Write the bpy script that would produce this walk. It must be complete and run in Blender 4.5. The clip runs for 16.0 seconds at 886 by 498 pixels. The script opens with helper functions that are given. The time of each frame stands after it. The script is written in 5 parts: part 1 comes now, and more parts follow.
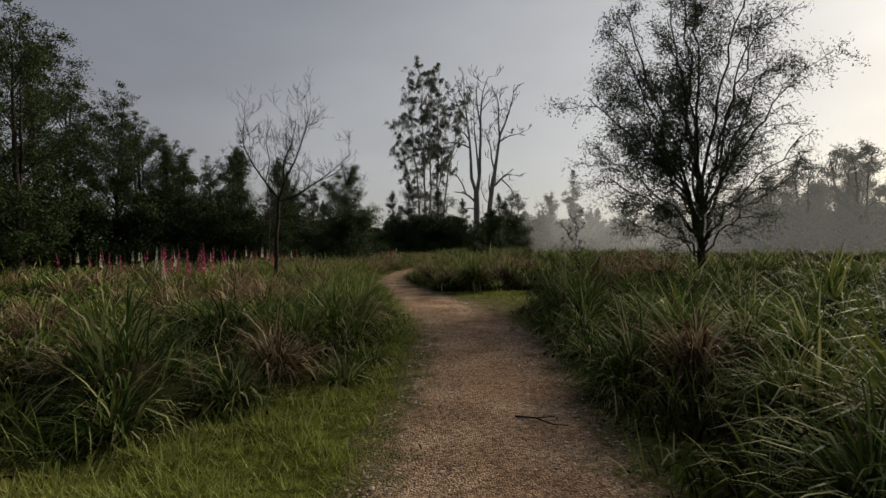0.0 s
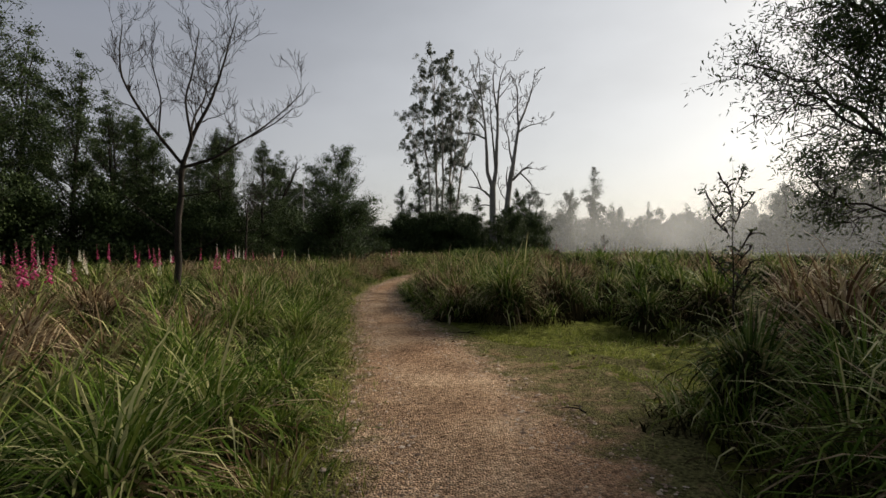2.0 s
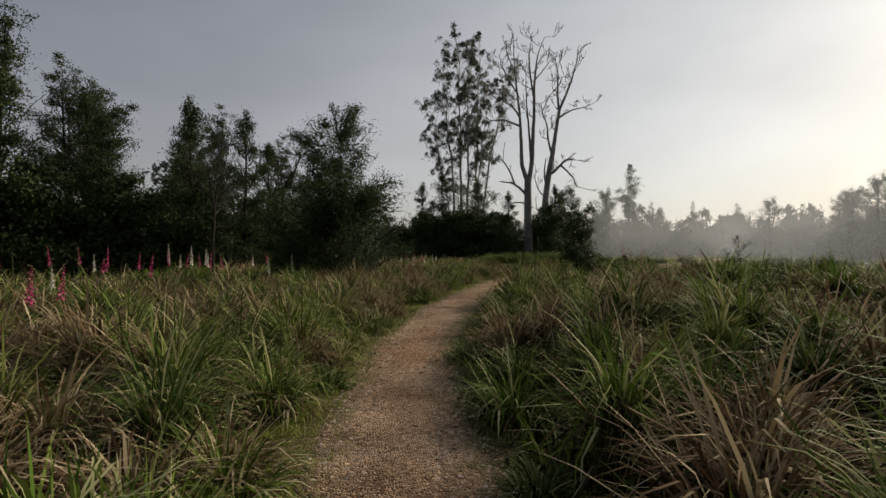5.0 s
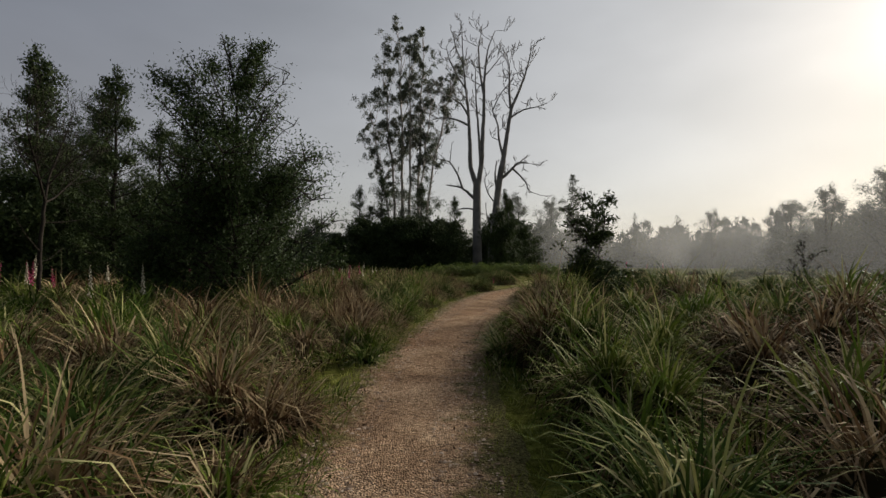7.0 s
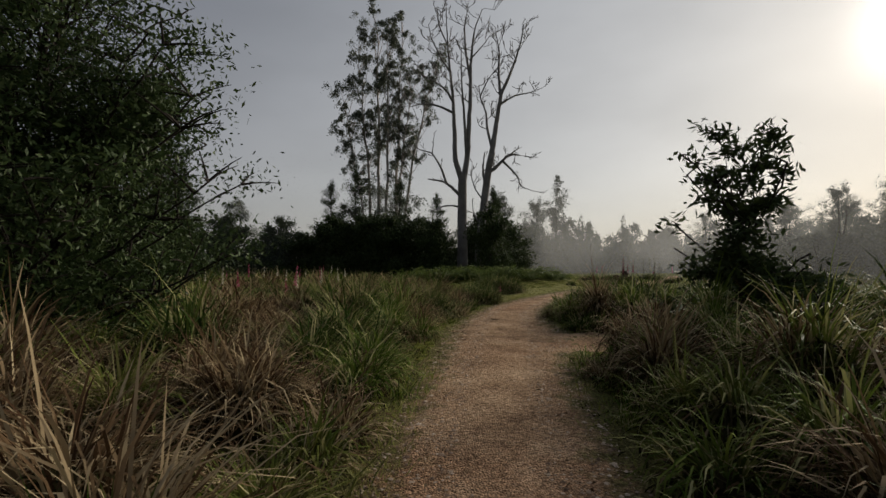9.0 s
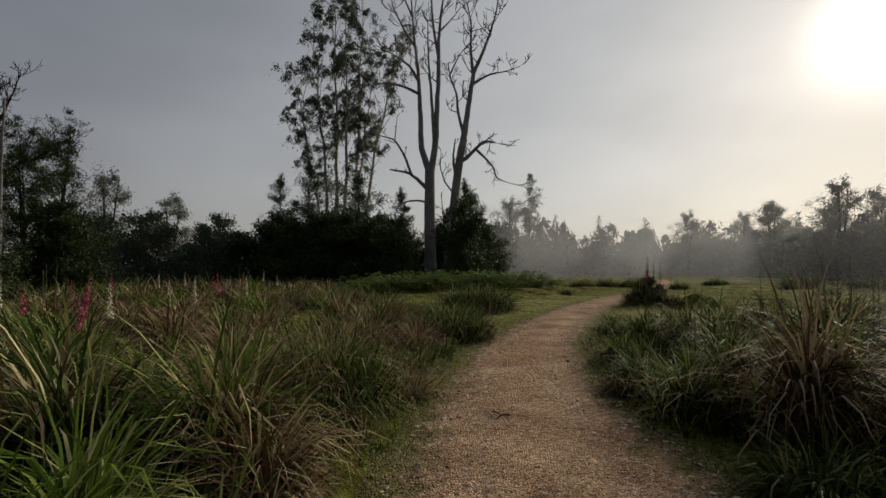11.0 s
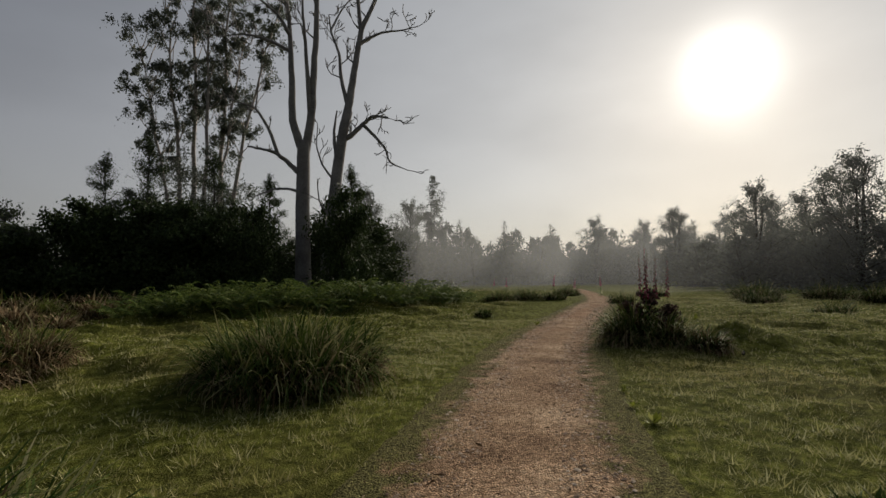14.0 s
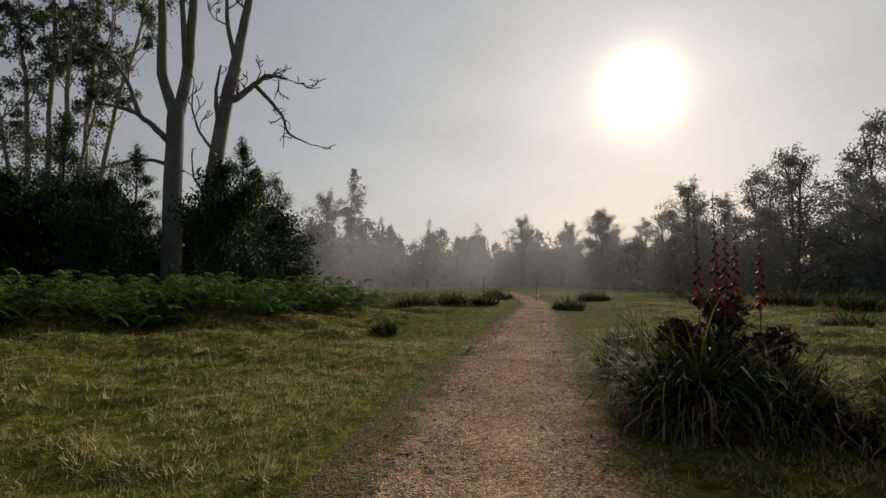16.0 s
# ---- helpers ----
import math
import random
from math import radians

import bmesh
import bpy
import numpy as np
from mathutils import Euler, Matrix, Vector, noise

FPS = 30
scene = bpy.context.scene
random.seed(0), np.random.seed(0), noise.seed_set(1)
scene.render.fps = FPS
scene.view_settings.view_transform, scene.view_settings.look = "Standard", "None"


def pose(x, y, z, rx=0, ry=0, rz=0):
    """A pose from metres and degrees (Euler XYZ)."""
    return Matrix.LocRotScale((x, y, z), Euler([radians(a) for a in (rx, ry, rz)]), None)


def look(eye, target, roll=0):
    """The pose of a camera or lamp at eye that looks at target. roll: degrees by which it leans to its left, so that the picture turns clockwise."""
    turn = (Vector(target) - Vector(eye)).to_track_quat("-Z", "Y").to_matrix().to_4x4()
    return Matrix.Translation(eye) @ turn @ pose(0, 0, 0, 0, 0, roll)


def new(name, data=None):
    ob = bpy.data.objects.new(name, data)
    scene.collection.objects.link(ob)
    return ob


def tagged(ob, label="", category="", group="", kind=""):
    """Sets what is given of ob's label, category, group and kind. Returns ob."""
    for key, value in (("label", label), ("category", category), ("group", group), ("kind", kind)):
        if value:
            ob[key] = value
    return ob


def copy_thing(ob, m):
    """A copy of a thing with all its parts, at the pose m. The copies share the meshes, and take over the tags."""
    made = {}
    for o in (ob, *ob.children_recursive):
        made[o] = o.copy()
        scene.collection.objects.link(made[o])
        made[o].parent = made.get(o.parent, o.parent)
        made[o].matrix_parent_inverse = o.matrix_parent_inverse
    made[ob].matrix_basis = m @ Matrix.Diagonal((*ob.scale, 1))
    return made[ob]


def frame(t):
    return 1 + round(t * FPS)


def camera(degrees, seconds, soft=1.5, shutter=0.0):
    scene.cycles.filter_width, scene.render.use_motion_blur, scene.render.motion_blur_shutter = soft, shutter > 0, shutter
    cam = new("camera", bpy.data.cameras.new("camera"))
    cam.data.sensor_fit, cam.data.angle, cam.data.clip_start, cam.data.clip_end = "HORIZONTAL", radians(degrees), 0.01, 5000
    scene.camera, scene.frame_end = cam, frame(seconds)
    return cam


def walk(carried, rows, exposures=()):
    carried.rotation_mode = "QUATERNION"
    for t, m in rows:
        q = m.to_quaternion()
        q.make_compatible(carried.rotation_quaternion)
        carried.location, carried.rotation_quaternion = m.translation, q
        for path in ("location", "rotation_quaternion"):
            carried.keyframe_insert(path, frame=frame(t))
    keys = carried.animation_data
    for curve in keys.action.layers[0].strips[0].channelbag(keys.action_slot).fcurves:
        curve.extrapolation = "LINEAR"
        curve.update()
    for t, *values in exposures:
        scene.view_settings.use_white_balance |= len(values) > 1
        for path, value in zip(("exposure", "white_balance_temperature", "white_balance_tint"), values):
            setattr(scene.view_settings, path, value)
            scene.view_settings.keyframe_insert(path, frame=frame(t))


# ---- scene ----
cam = camera(81.5, 16.0)
UNIT = 0.81  # metres to one step of the plan below
PATH = [
    (0, (-0.038, -0.136, 1.442), (-0.031, 1.864, 1.431), -0.95),
    (0.5, (0.069, 1.613, 1.396), (0.071, 3.613, 1.385), -0.9),
    (1, (0.115, 3.401, 1.373), (0.109, 5.401, 1.362), -0.9),
    (1.5, (0.161, 5.15, 1.347), (0.139, 7.15, 1.337), -0.8),
    (2, (0.059, 6.85, 1.376), (0.015, 8.849, 1.367), -0.6),
    (2.5, (-0.111, 8.507, 1.379), (-0.182, 10.506, 1.371), -0.5),
    (3, (-0.34, 10.085, 1.363), (-0.434, 12.083, 1.355), -0.5),
    (3.5, (-0.649, 11.658, 1.359), (-0.763, 13.655, 1.353), -0.3),
    (6, (-1.902, 20.104, 1.543), (-2.0, 22.102, 1.56), 0.0),
    (6.5, (-2.105, 21.784, 1.506), (-2.079, 23.784, 1.536), 0.1),
    (7, (-2.171, 23.42, 1.415), (-2.037, 25.415, 1.459), 0.05),
    (7.5, (-2.249, 25.03, 1.331), (-2.075, 27.022, 1.384), 0.2),
    (8, (-2.305, 26.72, 1.247), (-2.126, 28.711, 1.304), 0.3),
    (9.25, (-2.0, 31.08, 1.27), (-1.765, 33.065, 1.335), 0.1),
    (10.5, (-1.345, 35.5, 1.36), (-1.049, 37.477, 1.43), -0.1),
    (11, (-0.94, 37.2, 1.34), (-0.599, 39.169, 1.416), -0.2),
    (11.5, (-0.515, 38.81, 1.342), (-0.132, 40.771, 1.426), -0.3),
    (12, (-0.1, 40.288, 1.35), (0.33, 42.239, 1.438), -0.4),
    (12.5, (0.433, 41.814, 1.345), (0.923, 43.751, 1.437), -0.6),
    (13, (1.018, 43.316, 1.36), (1.582, 45.232, 1.458), -0.65),
    (13.5, (1.726, 44.87, 1.345), (2.364, 46.763, 1.449), -0.6),
    (14, (2.435, 46.316, 1.285), (3.136, 48.186, 1.395), -0.4),
    (14.5, (3.135, 47.699, 1.215), (3.901, 49.543, 1.328), -0.2),
    (15, (3.863, 48.981, 1.165), (4.697, 50.796, 1.279), -0.0),
    (15.5, (4.608, 50.213, 1.155), (5.506, 51.996, 1.272), 0.1),
    (16, (5.321, 51.404, 1.138), (6.284, 53.153, 1.254), 0.3),
]
walk(cam, [(t, look(UNIT * Vector(eye), UNIT * Vector(target), roll)) for t, eye, target, roll in PATH],
     exposures=[(0, 0.12), (0.5, 0.21), (1, 0.32), (1.5, 0.48), (2, 0.54), (2.5, 0.48), (3, 0.38), (3.5, 0.33), (6, 0.27), (7, 0.14), (8, 0.0), (10.5, -0.12), (13.5, -0.15), (16, -0.15)])

# ---- world, sun, exposure ----
SUN_AZ, SUN_EL = radians(50.2), radians(19.5)  # azimuth clockwise from +y
SUN_DIR = Vector((math.sin(SUN_AZ) * math.cos(SUN_EL), math.cos(SUN_AZ) * math.cos(SUN_EL), math.sin(SUN_EL)))


def build_world():
    """Fog-filled morning sky: Nishita daylight under a grey veil with the sun's aureole in it."""
    w = bpy.data.worlds.new("foggy_sky")
    scene.world = w
    w.use_nodes = True
    nt = w.node_tree
    nt.nodes.clear()
    n, l = nt.nodes.new, nt.links.new
    out, bg = n("ShaderNodeOutputWorld"), n("ShaderNodeBackground")
    sky = n("ShaderNodeTexSky")
    sky.sky_type, sky.sun_disc = "NISHITA", False
    sky.sun_elevation, sky.sun_rotation = SUN_EL, SUN_AZ
    coord = n("ShaderNodeTexCoord")
    dot = n("ShaderNodeVectorMath")
    dot.operation = "DOT_PRODUCT"
    dot.inputs[1].default_value = SUN_DIR
    l(coord.outputs["Generated"], dot.inputs[0])
    pos = n("ShaderNodeMath")
    pos.operation = "MAXIMUM"
    pos.inputs[1].default_value = 0.0
    l(dot.outputs["Value"], pos.inputs[0])

    def lobe(power, colour):
        p = n("ShaderNodeMath")
        p.operation = "POWER"
        p.inputs[1].default_value = power
        l(pos.outputs[0], p.inputs[0])
        s = n("ShaderNodeVectorMath")
        s.operation = "SCALE"
        s.inputs[0].default_value = colour
        l(p.outputs[0], s.inputs["Scale"])
        return s.outputs[0]

    def add(a, b):
        s = n("ShaderNodeVectorMath")
        s.operation = "ADD"
        l(a, s.inputs[0])
        l(b, s.inputs[1])
        return s.outputs[0]

    # grey fog: a little paler towards the horizon, drifting thin cloud
    sep = n("ShaderNodeSeparateXYZ")
    l(coord.outputs["Generated"], sep.inputs[0])
    up = n("ShaderNodeMapRange")
    up.inputs["From Min"].default_value, up.inputs["From Max"].default_value = 0.0, 0.6
    l(sep.outputs["Z"], up.inputs["Value"])
    veil = n("ShaderNodeMix")
    veil.data_type = "RGBA"
    veil.inputs["A"].default_value = (*FOG_LOW, 1)
    veil.inputs["B"].default_value = (*FOG_HIGH, 1)
    l(up.outputs[0], veil.inputs["Factor"])
    cloud = n("ShaderNodeTexNoise")
    cloud.inputs["Scale"].default_value = 1.9
    cloud.inputs["Detail"].default_value = 5
    flat = n("ShaderNodeMapping")
    flat.inputs["Scale"].default_value = (1.0, 1.0, 2.6)
    l(coord.outputs["Generated"], flat.inputs["Vector"])
    l(flat.outputs[0], cloud.inputs["Vector"])
    amt = n("ShaderNodeMapRange")
    amt.inputs["From Min"].default_value, amt.inputs["From Max"].default_value = 0.32, 0.68
    amt.inputs["To Min"].default_value, amt.inputs["To Max"].default_value = 0.9, 1.1
    l(cloud.outputs["Fac"], amt.inputs["Value"])
    daylight = n("ShaderNodeVectorMath")
    daylight.operation = "SCALE"
    daylight.inputs["Scale"].default_value = SKY_STRENGTH
    l(sky.outputs[0], daylight.inputs[0])
    total = add(daylight.outputs[0], veil.outputs["Result"])
    total = add(total, lobe(2, GLOW_WIDE))
    total = add(total, lobe(18, GLOW_MID))
    thin = n("ShaderNodeVectorMath")
    thin.operation = "SCALE"
    l(total, thin.inputs[0])
    l(amt.outputs[0], thin.inputs["Scale"])
    total = thin.outputs[0]
    total = add(total, lobe(70, GLOW_NEAR))
    total = add(total, lobe(600, GLOW_CORE))
    l(total, bg.inputs["Color"])
    bg.inputs["Strength"].default_value = 1.0
    l(bg.outputs[0], out.inputs[0])


SKY_STRENGTH = 0.015
FOG_LOW, FOG_HIGH = (0.25, 0.238, 0.234), (0.102, 0.116, 0.15)
GLOW_WIDE, GLOW_MID = (0.35, 0.342, 0.312), (0.05, 0.048, 0.04)
GLOW_NEAR, GLOW_CORE = (0.08, 0.077, 0.07), (1.2, 1.15, 1.05)
build_world()
sun = new("sun", bpy.data.lights.new("sun", "SUN"))
sun.data.energy, sun.data.angle, sun.data.color = 5.0, radians(28), (1.0, 0.91, 0.77)
sun.matrix_world = look(SUN_DIR * 100, (0, 0, 0))


# ---- materials ----
def shader(name, stops, rough=0.8, noise_scale=6.0, fine_scale=60.0, bump=0.0, bump_dist=0.01, island=0.5, translucent=0.0,
           spec=0.06, metal=0.0, patch=0.0, patch_colour=(0.2, 0.15, 0.08)):
    """A surface whose colour runs through the stops, driven by noise at two sizes and by a random tone for each island of the mesh."""
    m = bpy.data.materials.new(name)
    m.use_nodes = True
    nt = m.node_tree
    n, l = nt.nodes.new, nt.links.new
    bsdf = nt.nodes["Principled BSDF"]
    bsdf.inputs["Roughness"].default_value = rough
    bsdf.inputs["Specular IOR Level"].default_value = spec
    bsdf.inputs["Metallic"].default_value = metal
    coord = n("ShaderNodeTexCoord")
    geo = n("ShaderNodeNewGeometry")
    big, small = n("ShaderNodeTexNoise"), n("ShaderNodeTexNoise")
    for tex, size in ((big, noise_scale), (small, fine_scale)):
        tex.inputs["Scale"].default_value = size
        tex.inputs["Detail"].default_value = 4
        l(coord.outputs["Object"], tex.inputs["Vector"])
    a = n("ShaderNodeMix")
    a.inputs["Factor"].default_value = 0.45
    l(big.outputs["Fac"], a.inputs["A"])
    l(small.outputs["Fac"], a.inputs["B"])
    b = n("ShaderNodeMix")
    b.inputs["Factor"].default_value = island
    l(a.outputs["Result"], b.inputs["A"])
    l(geo.outputs["Random Per Island"], b.inputs["B"])
    ramp = n("ShaderNodeValToRGB")
    el = ramp.color_ramp.elements
    while len(el) < len(stops):
        el.new(0.5)
    for e, (at, c) in zip(el, stops):
        e.position, e.color = at, (*c, 1)
    l(b.outputs["Result"], ramp.inputs["Fac"])
    colour = ramp.outputs["Color"]
    if patch > 0:
        wide = n("ShaderNodeTexNoise")
        wide.inputs["Scale"].default_value = 0.35
        wide.inputs["Detail"].default_value = 3
        l(coord.outputs["Object"], wide.inputs["Vector"])
        step = n("ShaderNodeMapRange")
        step.inputs["From Min"].default_value, step.inputs["From Max"].default_value = 0.5, 0.66
        step.inputs["To Max"].default_value = patch
        l(wide.outputs["Fac"], step.inputs["Value"])
        mixp = n("ShaderNodeMix")
        mixp.data_type = "RGBA"
        l(step.outputs[0], mixp.inputs["Factor"])
        l(colour, mixp.inputs["A"])
        mixp.inputs["B"].default_value = (*patch_colour, 1)
        colour = mixp.outputs["Result"]
    l(colour, bsdf.inputs["Base Color"])
    if bump > 0:
        bn = n("ShaderNodeBump")
        bn.inputs["Strength"].default_value, bn.inputs["Distance"].default_value = bump, bump_dist
        l(small.outputs["Fac"], bn.inputs["Height"])
        l(bn.outputs[0], bsdf.inputs["Normal"])
    if translucent > 0:
        tr, mix = n("ShaderNodeBsdfTranslucent"), n("ShaderNodeMixShader")
        l(colour, tr.inputs["Color"])
        mix.inputs[0].default_value = translucent
        l(bsdf.outputs[0], mix.inputs[1])
        l(tr.outputs[0], mix.inputs[2])
        l(mix.outputs[0], nt.nodes["Material Output"].inputs["Surface"])
    return m


def turf(name):
    """Grassed soil: green, tan and pale dewy patches under a fine mottle of leaf and earth."""
    m = shader(name, [(0.28, (0.035, 0.036, 0.01)), (0.45, (0.105, 0.117, 0.02)), (0.58, (0.19, 0.195, 0.042)), (0.75, (0.31, 0.305, 0.11))], 0.95, 14, 70, 0.9, 0.05, 0.0, spec=0.01,
               patch=0.4, patch_colour=(0.13, 0.115, 0.04))
    nt = m.node_tree
    n, l = nt.nodes.new, nt.links.new
    bsdf = nt.nodes["Principled BSDF"]
    old = bsdf.inputs["Base Color"].links[0].from_socket
    coord = n("ShaderNodeTexCoord")
    tufts = n("ShaderNodeTexVoronoi")
    tufts.inputs["Scale"].default_value = 9
    l(coord.outputs["Object"], tufts.inputs["Vector"])
    tone = n("ShaderNodeMapRange")
    tone.inputs["From Max"].default_value = 0.7
    tone.inputs["To Min"].default_value, tone.inputs["To Max"].default_value = 1.25, 0.55
    l(tufts.outputs["Distance"], tone.inputs["Value"])
    mul = n("ShaderNodeVectorMath")
    mul.operation = "SCALE"
    l(old, mul.inputs[0])
    l(tone.outputs[0], mul.inputs["Scale"])
    l(mul.outputs[0], bsdf.inputs["Base Color"])
    return m


GROUND = turf("meadow_soil")


def gravel(name, edged=False):
    """Packed reddish gravel: single stones in cells, over damp and dusty patches."""
    m = shader(name, [(0.34, (0.155, 0.095, 0.058)), (0.5, (0.34, 0.222, 0.135)), (0.66, (0.52, 0.37, 0.24))], 0.95, 1.6, 30, 0.0, 0.02, 0.0, spec=0.015, patch=0.6, patch_colour=(0.29, 0.162, 0.092))
    nt = m.node_tree
    n, l = nt.nodes.new, nt.links.new
    bsdf = nt.nodes["Principled BSDF"]
    old = bsdf.inputs["Base Color"].links[0].from_socket
    coord = n("ShaderNodeTexCoord")
    cells = n("ShaderNodeTexVoronoi")
    cells.inputs["Scale"].default_value = 78
    cells.inputs["Randomness"].default_value = 1.0
    l(coord.outputs["Object"], cells.inputs["Vector"])
    grey = n("ShaderNodeSeparateColor")
    l(cells.outputs["Color"], grey.inputs[0])
    tone = n("ShaderNodeMapRange")
    tone.inputs["To Min"].default_value, tone.inputs["To Max"].default_value = 0.45, 1.55
    l(grey.outputs[0], tone.inputs["Value"])
    mul = n("ShaderNodeVectorMath")
    mul.operation = "SCALE"
    l(old, mul.inputs[0])
    l(tone.outputs[0], mul.inputs["Scale"])
    l(mul.outputs[0], bsdf.inputs["Base Color"])
    if edged:
        # earth, moss and trodden turf creep in from both sides
        attr, rag, soil, ramp, shift, step, mix = (n(k) for k in ("ShaderNodeAttribute", "ShaderNodeTexNoise", "ShaderNodeTexNoise", "ShaderNodeValToRGB", "ShaderNodeMath", "ShaderNodeMapRange", "ShaderNodeMix"))
        attr.attribute_name = "verge"
        for tex, size in ((rag, 5.0), (soil, 45.0)):
            tex.inputs["Scale"].default_value, tex.inputs["Detail"].default_value = size, 6
            l(coord.outputs["Object"], tex.inputs["Vector"])
        shift.operation = "MULTIPLY_ADD"
        shift.inputs[1].default_value = 0.9
        l(rag.outputs["Fac"], shift.inputs[0])
        l(attr.outputs["Fac"], shift.inputs[2])
        step.inputs["From Min"].default_value, step.inputs["From Max"].default_value = 0.33, 0.55
        l(shift.outputs[0], step.inputs["Value"])
        el = ramp.color_ramp.elements
        el[0].position, el[0].color = 0.32, (0.035, 0.032, 0.012, 1)
        el[1].position, el[1].color = 0.7, (0.21, 0.19, 0.075, 1)
        l(soil.outputs["Fac"], ramp.inputs["Fac"])
        mix.data_type = "RGBA"
        l(step.outputs[0], mix.inputs["Factor"])
        l(mul.outputs[0], mix.inputs["A"])
        l(ramp.outputs["Color"], mix.inputs["B"])
        l(mix.outputs["Result"], bsdf.inputs["Base Color"])
    bn = n("ShaderNodeBump")
    bn.invert = True
    bn.inputs["Strength"].default_value, bn.inputs["Distance"].default_value = 1.0, 0.02
    l(cells.outputs["Distance"], bn.inputs["Height"])
    l(bn.outputs[0], bsdf.inputs["Normal"])
    return m


GRAVEL = gravel("gravel_path")
GRAVEL_EDGED = gravel("gravel_with_verge", True)
PEBBLE = shader("pebbles", [(0.1, (0.12, 0.08, 0.055)), (0.5, (0.26, 0.182, 0.125)), (0.9, (0.47, 0.38, 0.29))], 0.85, 8, 120, 0.0, 0.01, 0.9)
GRASS = shader("tussock_grass", [(0.15, (0.026, 0.046, 0.008)), (0.45, (0.08, 0.132, 0.018)), (0.64, (0.16, 0.2, 0.04)), (0.8, (0.42, 0.39, 0.19))],
               0.55, 0.5, 9, island=0.68, translucent=0.2, spec=0.012, patch=0.4, patch_colour=(0.15, 0.115, 0.045))
# Dead leaf, coloured near-black to put in the shade under tussocks.
SHADE_THATCH = shader("shade_dark_thatch", [(0.1, (0.01, 0.009, 0.004)), (0.5, (0.022, 0.02, 0.008)), (0.9, (0.05, 0.038, 0.018))], 0.95, 0.7, 10, island=0.7, spec=0.0)
SEDGE = shader("dark_sedge", [(0.15, (0.018, 0.034, 0.008)), (0.45, (0.05, 0.083, 0.018)), (0.64, (0.12, 0.145, 0.037)), (0.82, (0.4, 0.36, 0.18))], 0.6, 0.9, 9, island=0.66, translucent=0.15, spec=0.01)
STRAW = shader("dry_grass", [(0.15, (0.055, 0.03, 0.016)), (0.45, (0.145, 0.094, 0.05)), (0.8, (0.38, 0.3, 0.18))], 0.7, 0.7, 10, island=0.75, translucent=0.15, spec=0.012)
LAWN = shader("dewy_lawn", [(0.2, (0.095, 0.118, 0.014)), (0.5, (0.22, 0.245, 0.038)), (0.85, (0.46, 0.45, 0.18))], 0.6, 0.8, 12, island=0.5, translucent=0.3, spec=0.05,
              patch=0.55, patch_colour=(0.29, 0.25, 0.1))
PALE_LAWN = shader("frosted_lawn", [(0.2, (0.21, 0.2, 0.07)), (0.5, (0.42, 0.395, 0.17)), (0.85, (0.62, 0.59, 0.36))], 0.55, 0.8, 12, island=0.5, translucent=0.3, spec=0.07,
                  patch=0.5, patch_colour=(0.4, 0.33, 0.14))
DARK_LEAF = shader("dark_leaves", [(0.2, (0.018, 0.028, 0.011)), (0.55, (0.037, 0.055, 0.019)), (0.9, (0.075, 0.1, 0.034))], 0.6, 0.4, 8, island=0.6, translucent=0.12)
YOUNG_LEAF = shader("young_leaves", [(0.2, (0.02, 0.034, 0.012)), (0.55, (0.042, 0.066, 0.022)), (0.9, (0.09, 0.12, 0.045))], 0.5, 0.6, 8, island=0.6, translucent=0.18)
# Gum leaf colour lightened to grey: the fog over these trees is put here.
HAZED_GUM_LEAF = shader("hazed_gum_leaves", [(0.2, (0.06, 0.07, 0.053)), (0.55, (0.1, 0.113, 0.085)), (0.9, (0.16, 0.17, 0.132))], 0.5, 0.4, 8, island=0.6, translucent=0.3)
# Far leaves paled and greyed so the colour carries the distance haze.
HAZED_LEAF = shader("hazed_leaves", [(0.2, (0.08, 0.088, 0.076)), (0.55, (0.115, 0.125, 0.105)), (0.9, (0.16, 0.17, 0.14))], 0.7, 0.2, 5, island=0.6, translucent=0.42)
FERN = shader("bracken_fronds", [(0.2, (0.035, 0.06, 0.01)), (0.5, (0.085, 0.125, 0.022)), (0.85, (0.19, 0.21, 0.055))], 0.55, 1.0, 9, island=0.6, translucent=0.35)
DARK_BARK = shader("dark_bark", [(0.3, (0.012, 0.01, 0.008)), (0.7, (0.04, 0.033, 0.027))], 0.9, 5, 40, 0.7, 0.02, 0.0)
PALE_BARK = shader("weathered_grey_wood", [(0.3, (0.085, 0.078, 0.074)), (0.5, (0.175, 0.164, 0.156)), (0.75, (0.28, 0.265, 0.255))], 0.85, 1.2, 14, 0.5, 0.03, 0.0)
GUM_BARK = shader("gum_bark", [(0.3, (0.16, 0.13, 0.11)), (0.55, (0.34, 0.3, 0.27)), (0.75, (0.5, 0.47, 0.43))], 0.8, 1.5, 14, 0.5, 0.03, 0.0)
PINK = shader("pink_bells", [(0.2, (0.28, 0.02, 0.08)), (0.6, (0.48, 0.06, 0.18)), (0.9, (0.66, 0.22, 0.36))], 0.5, 9, 60, island=0.7, translucent=0.4)
CRIMSON = shader("crimson_bells", [(0.2, (0.09, 0.008, 0.02)), (0.6, (0.2, 0.02, 0.05)), (0.9, (0.32, 0.06, 0.11))], 0.5, 9, 60, island=0.7, translucent=0.2)
WHITE = shader("cream_bells", [(0.2, (0.5, 0.45, 0.36)), (0.6, (0.72, 0.68, 0.56)), (0.9, (0.8, 0.77, 0.68))], 0.5, 9, 60, island=0.7, translucent=0.4)
DRYFOX = shader("dry_seed_heads", [(0.2, (0.05, 0.03, 0.025)), (0.6, (0.1, 0.055, 0.045)), (0.9, (0.18, 0.1, 0.08))], 0.7, 9, 60, island=0.7)
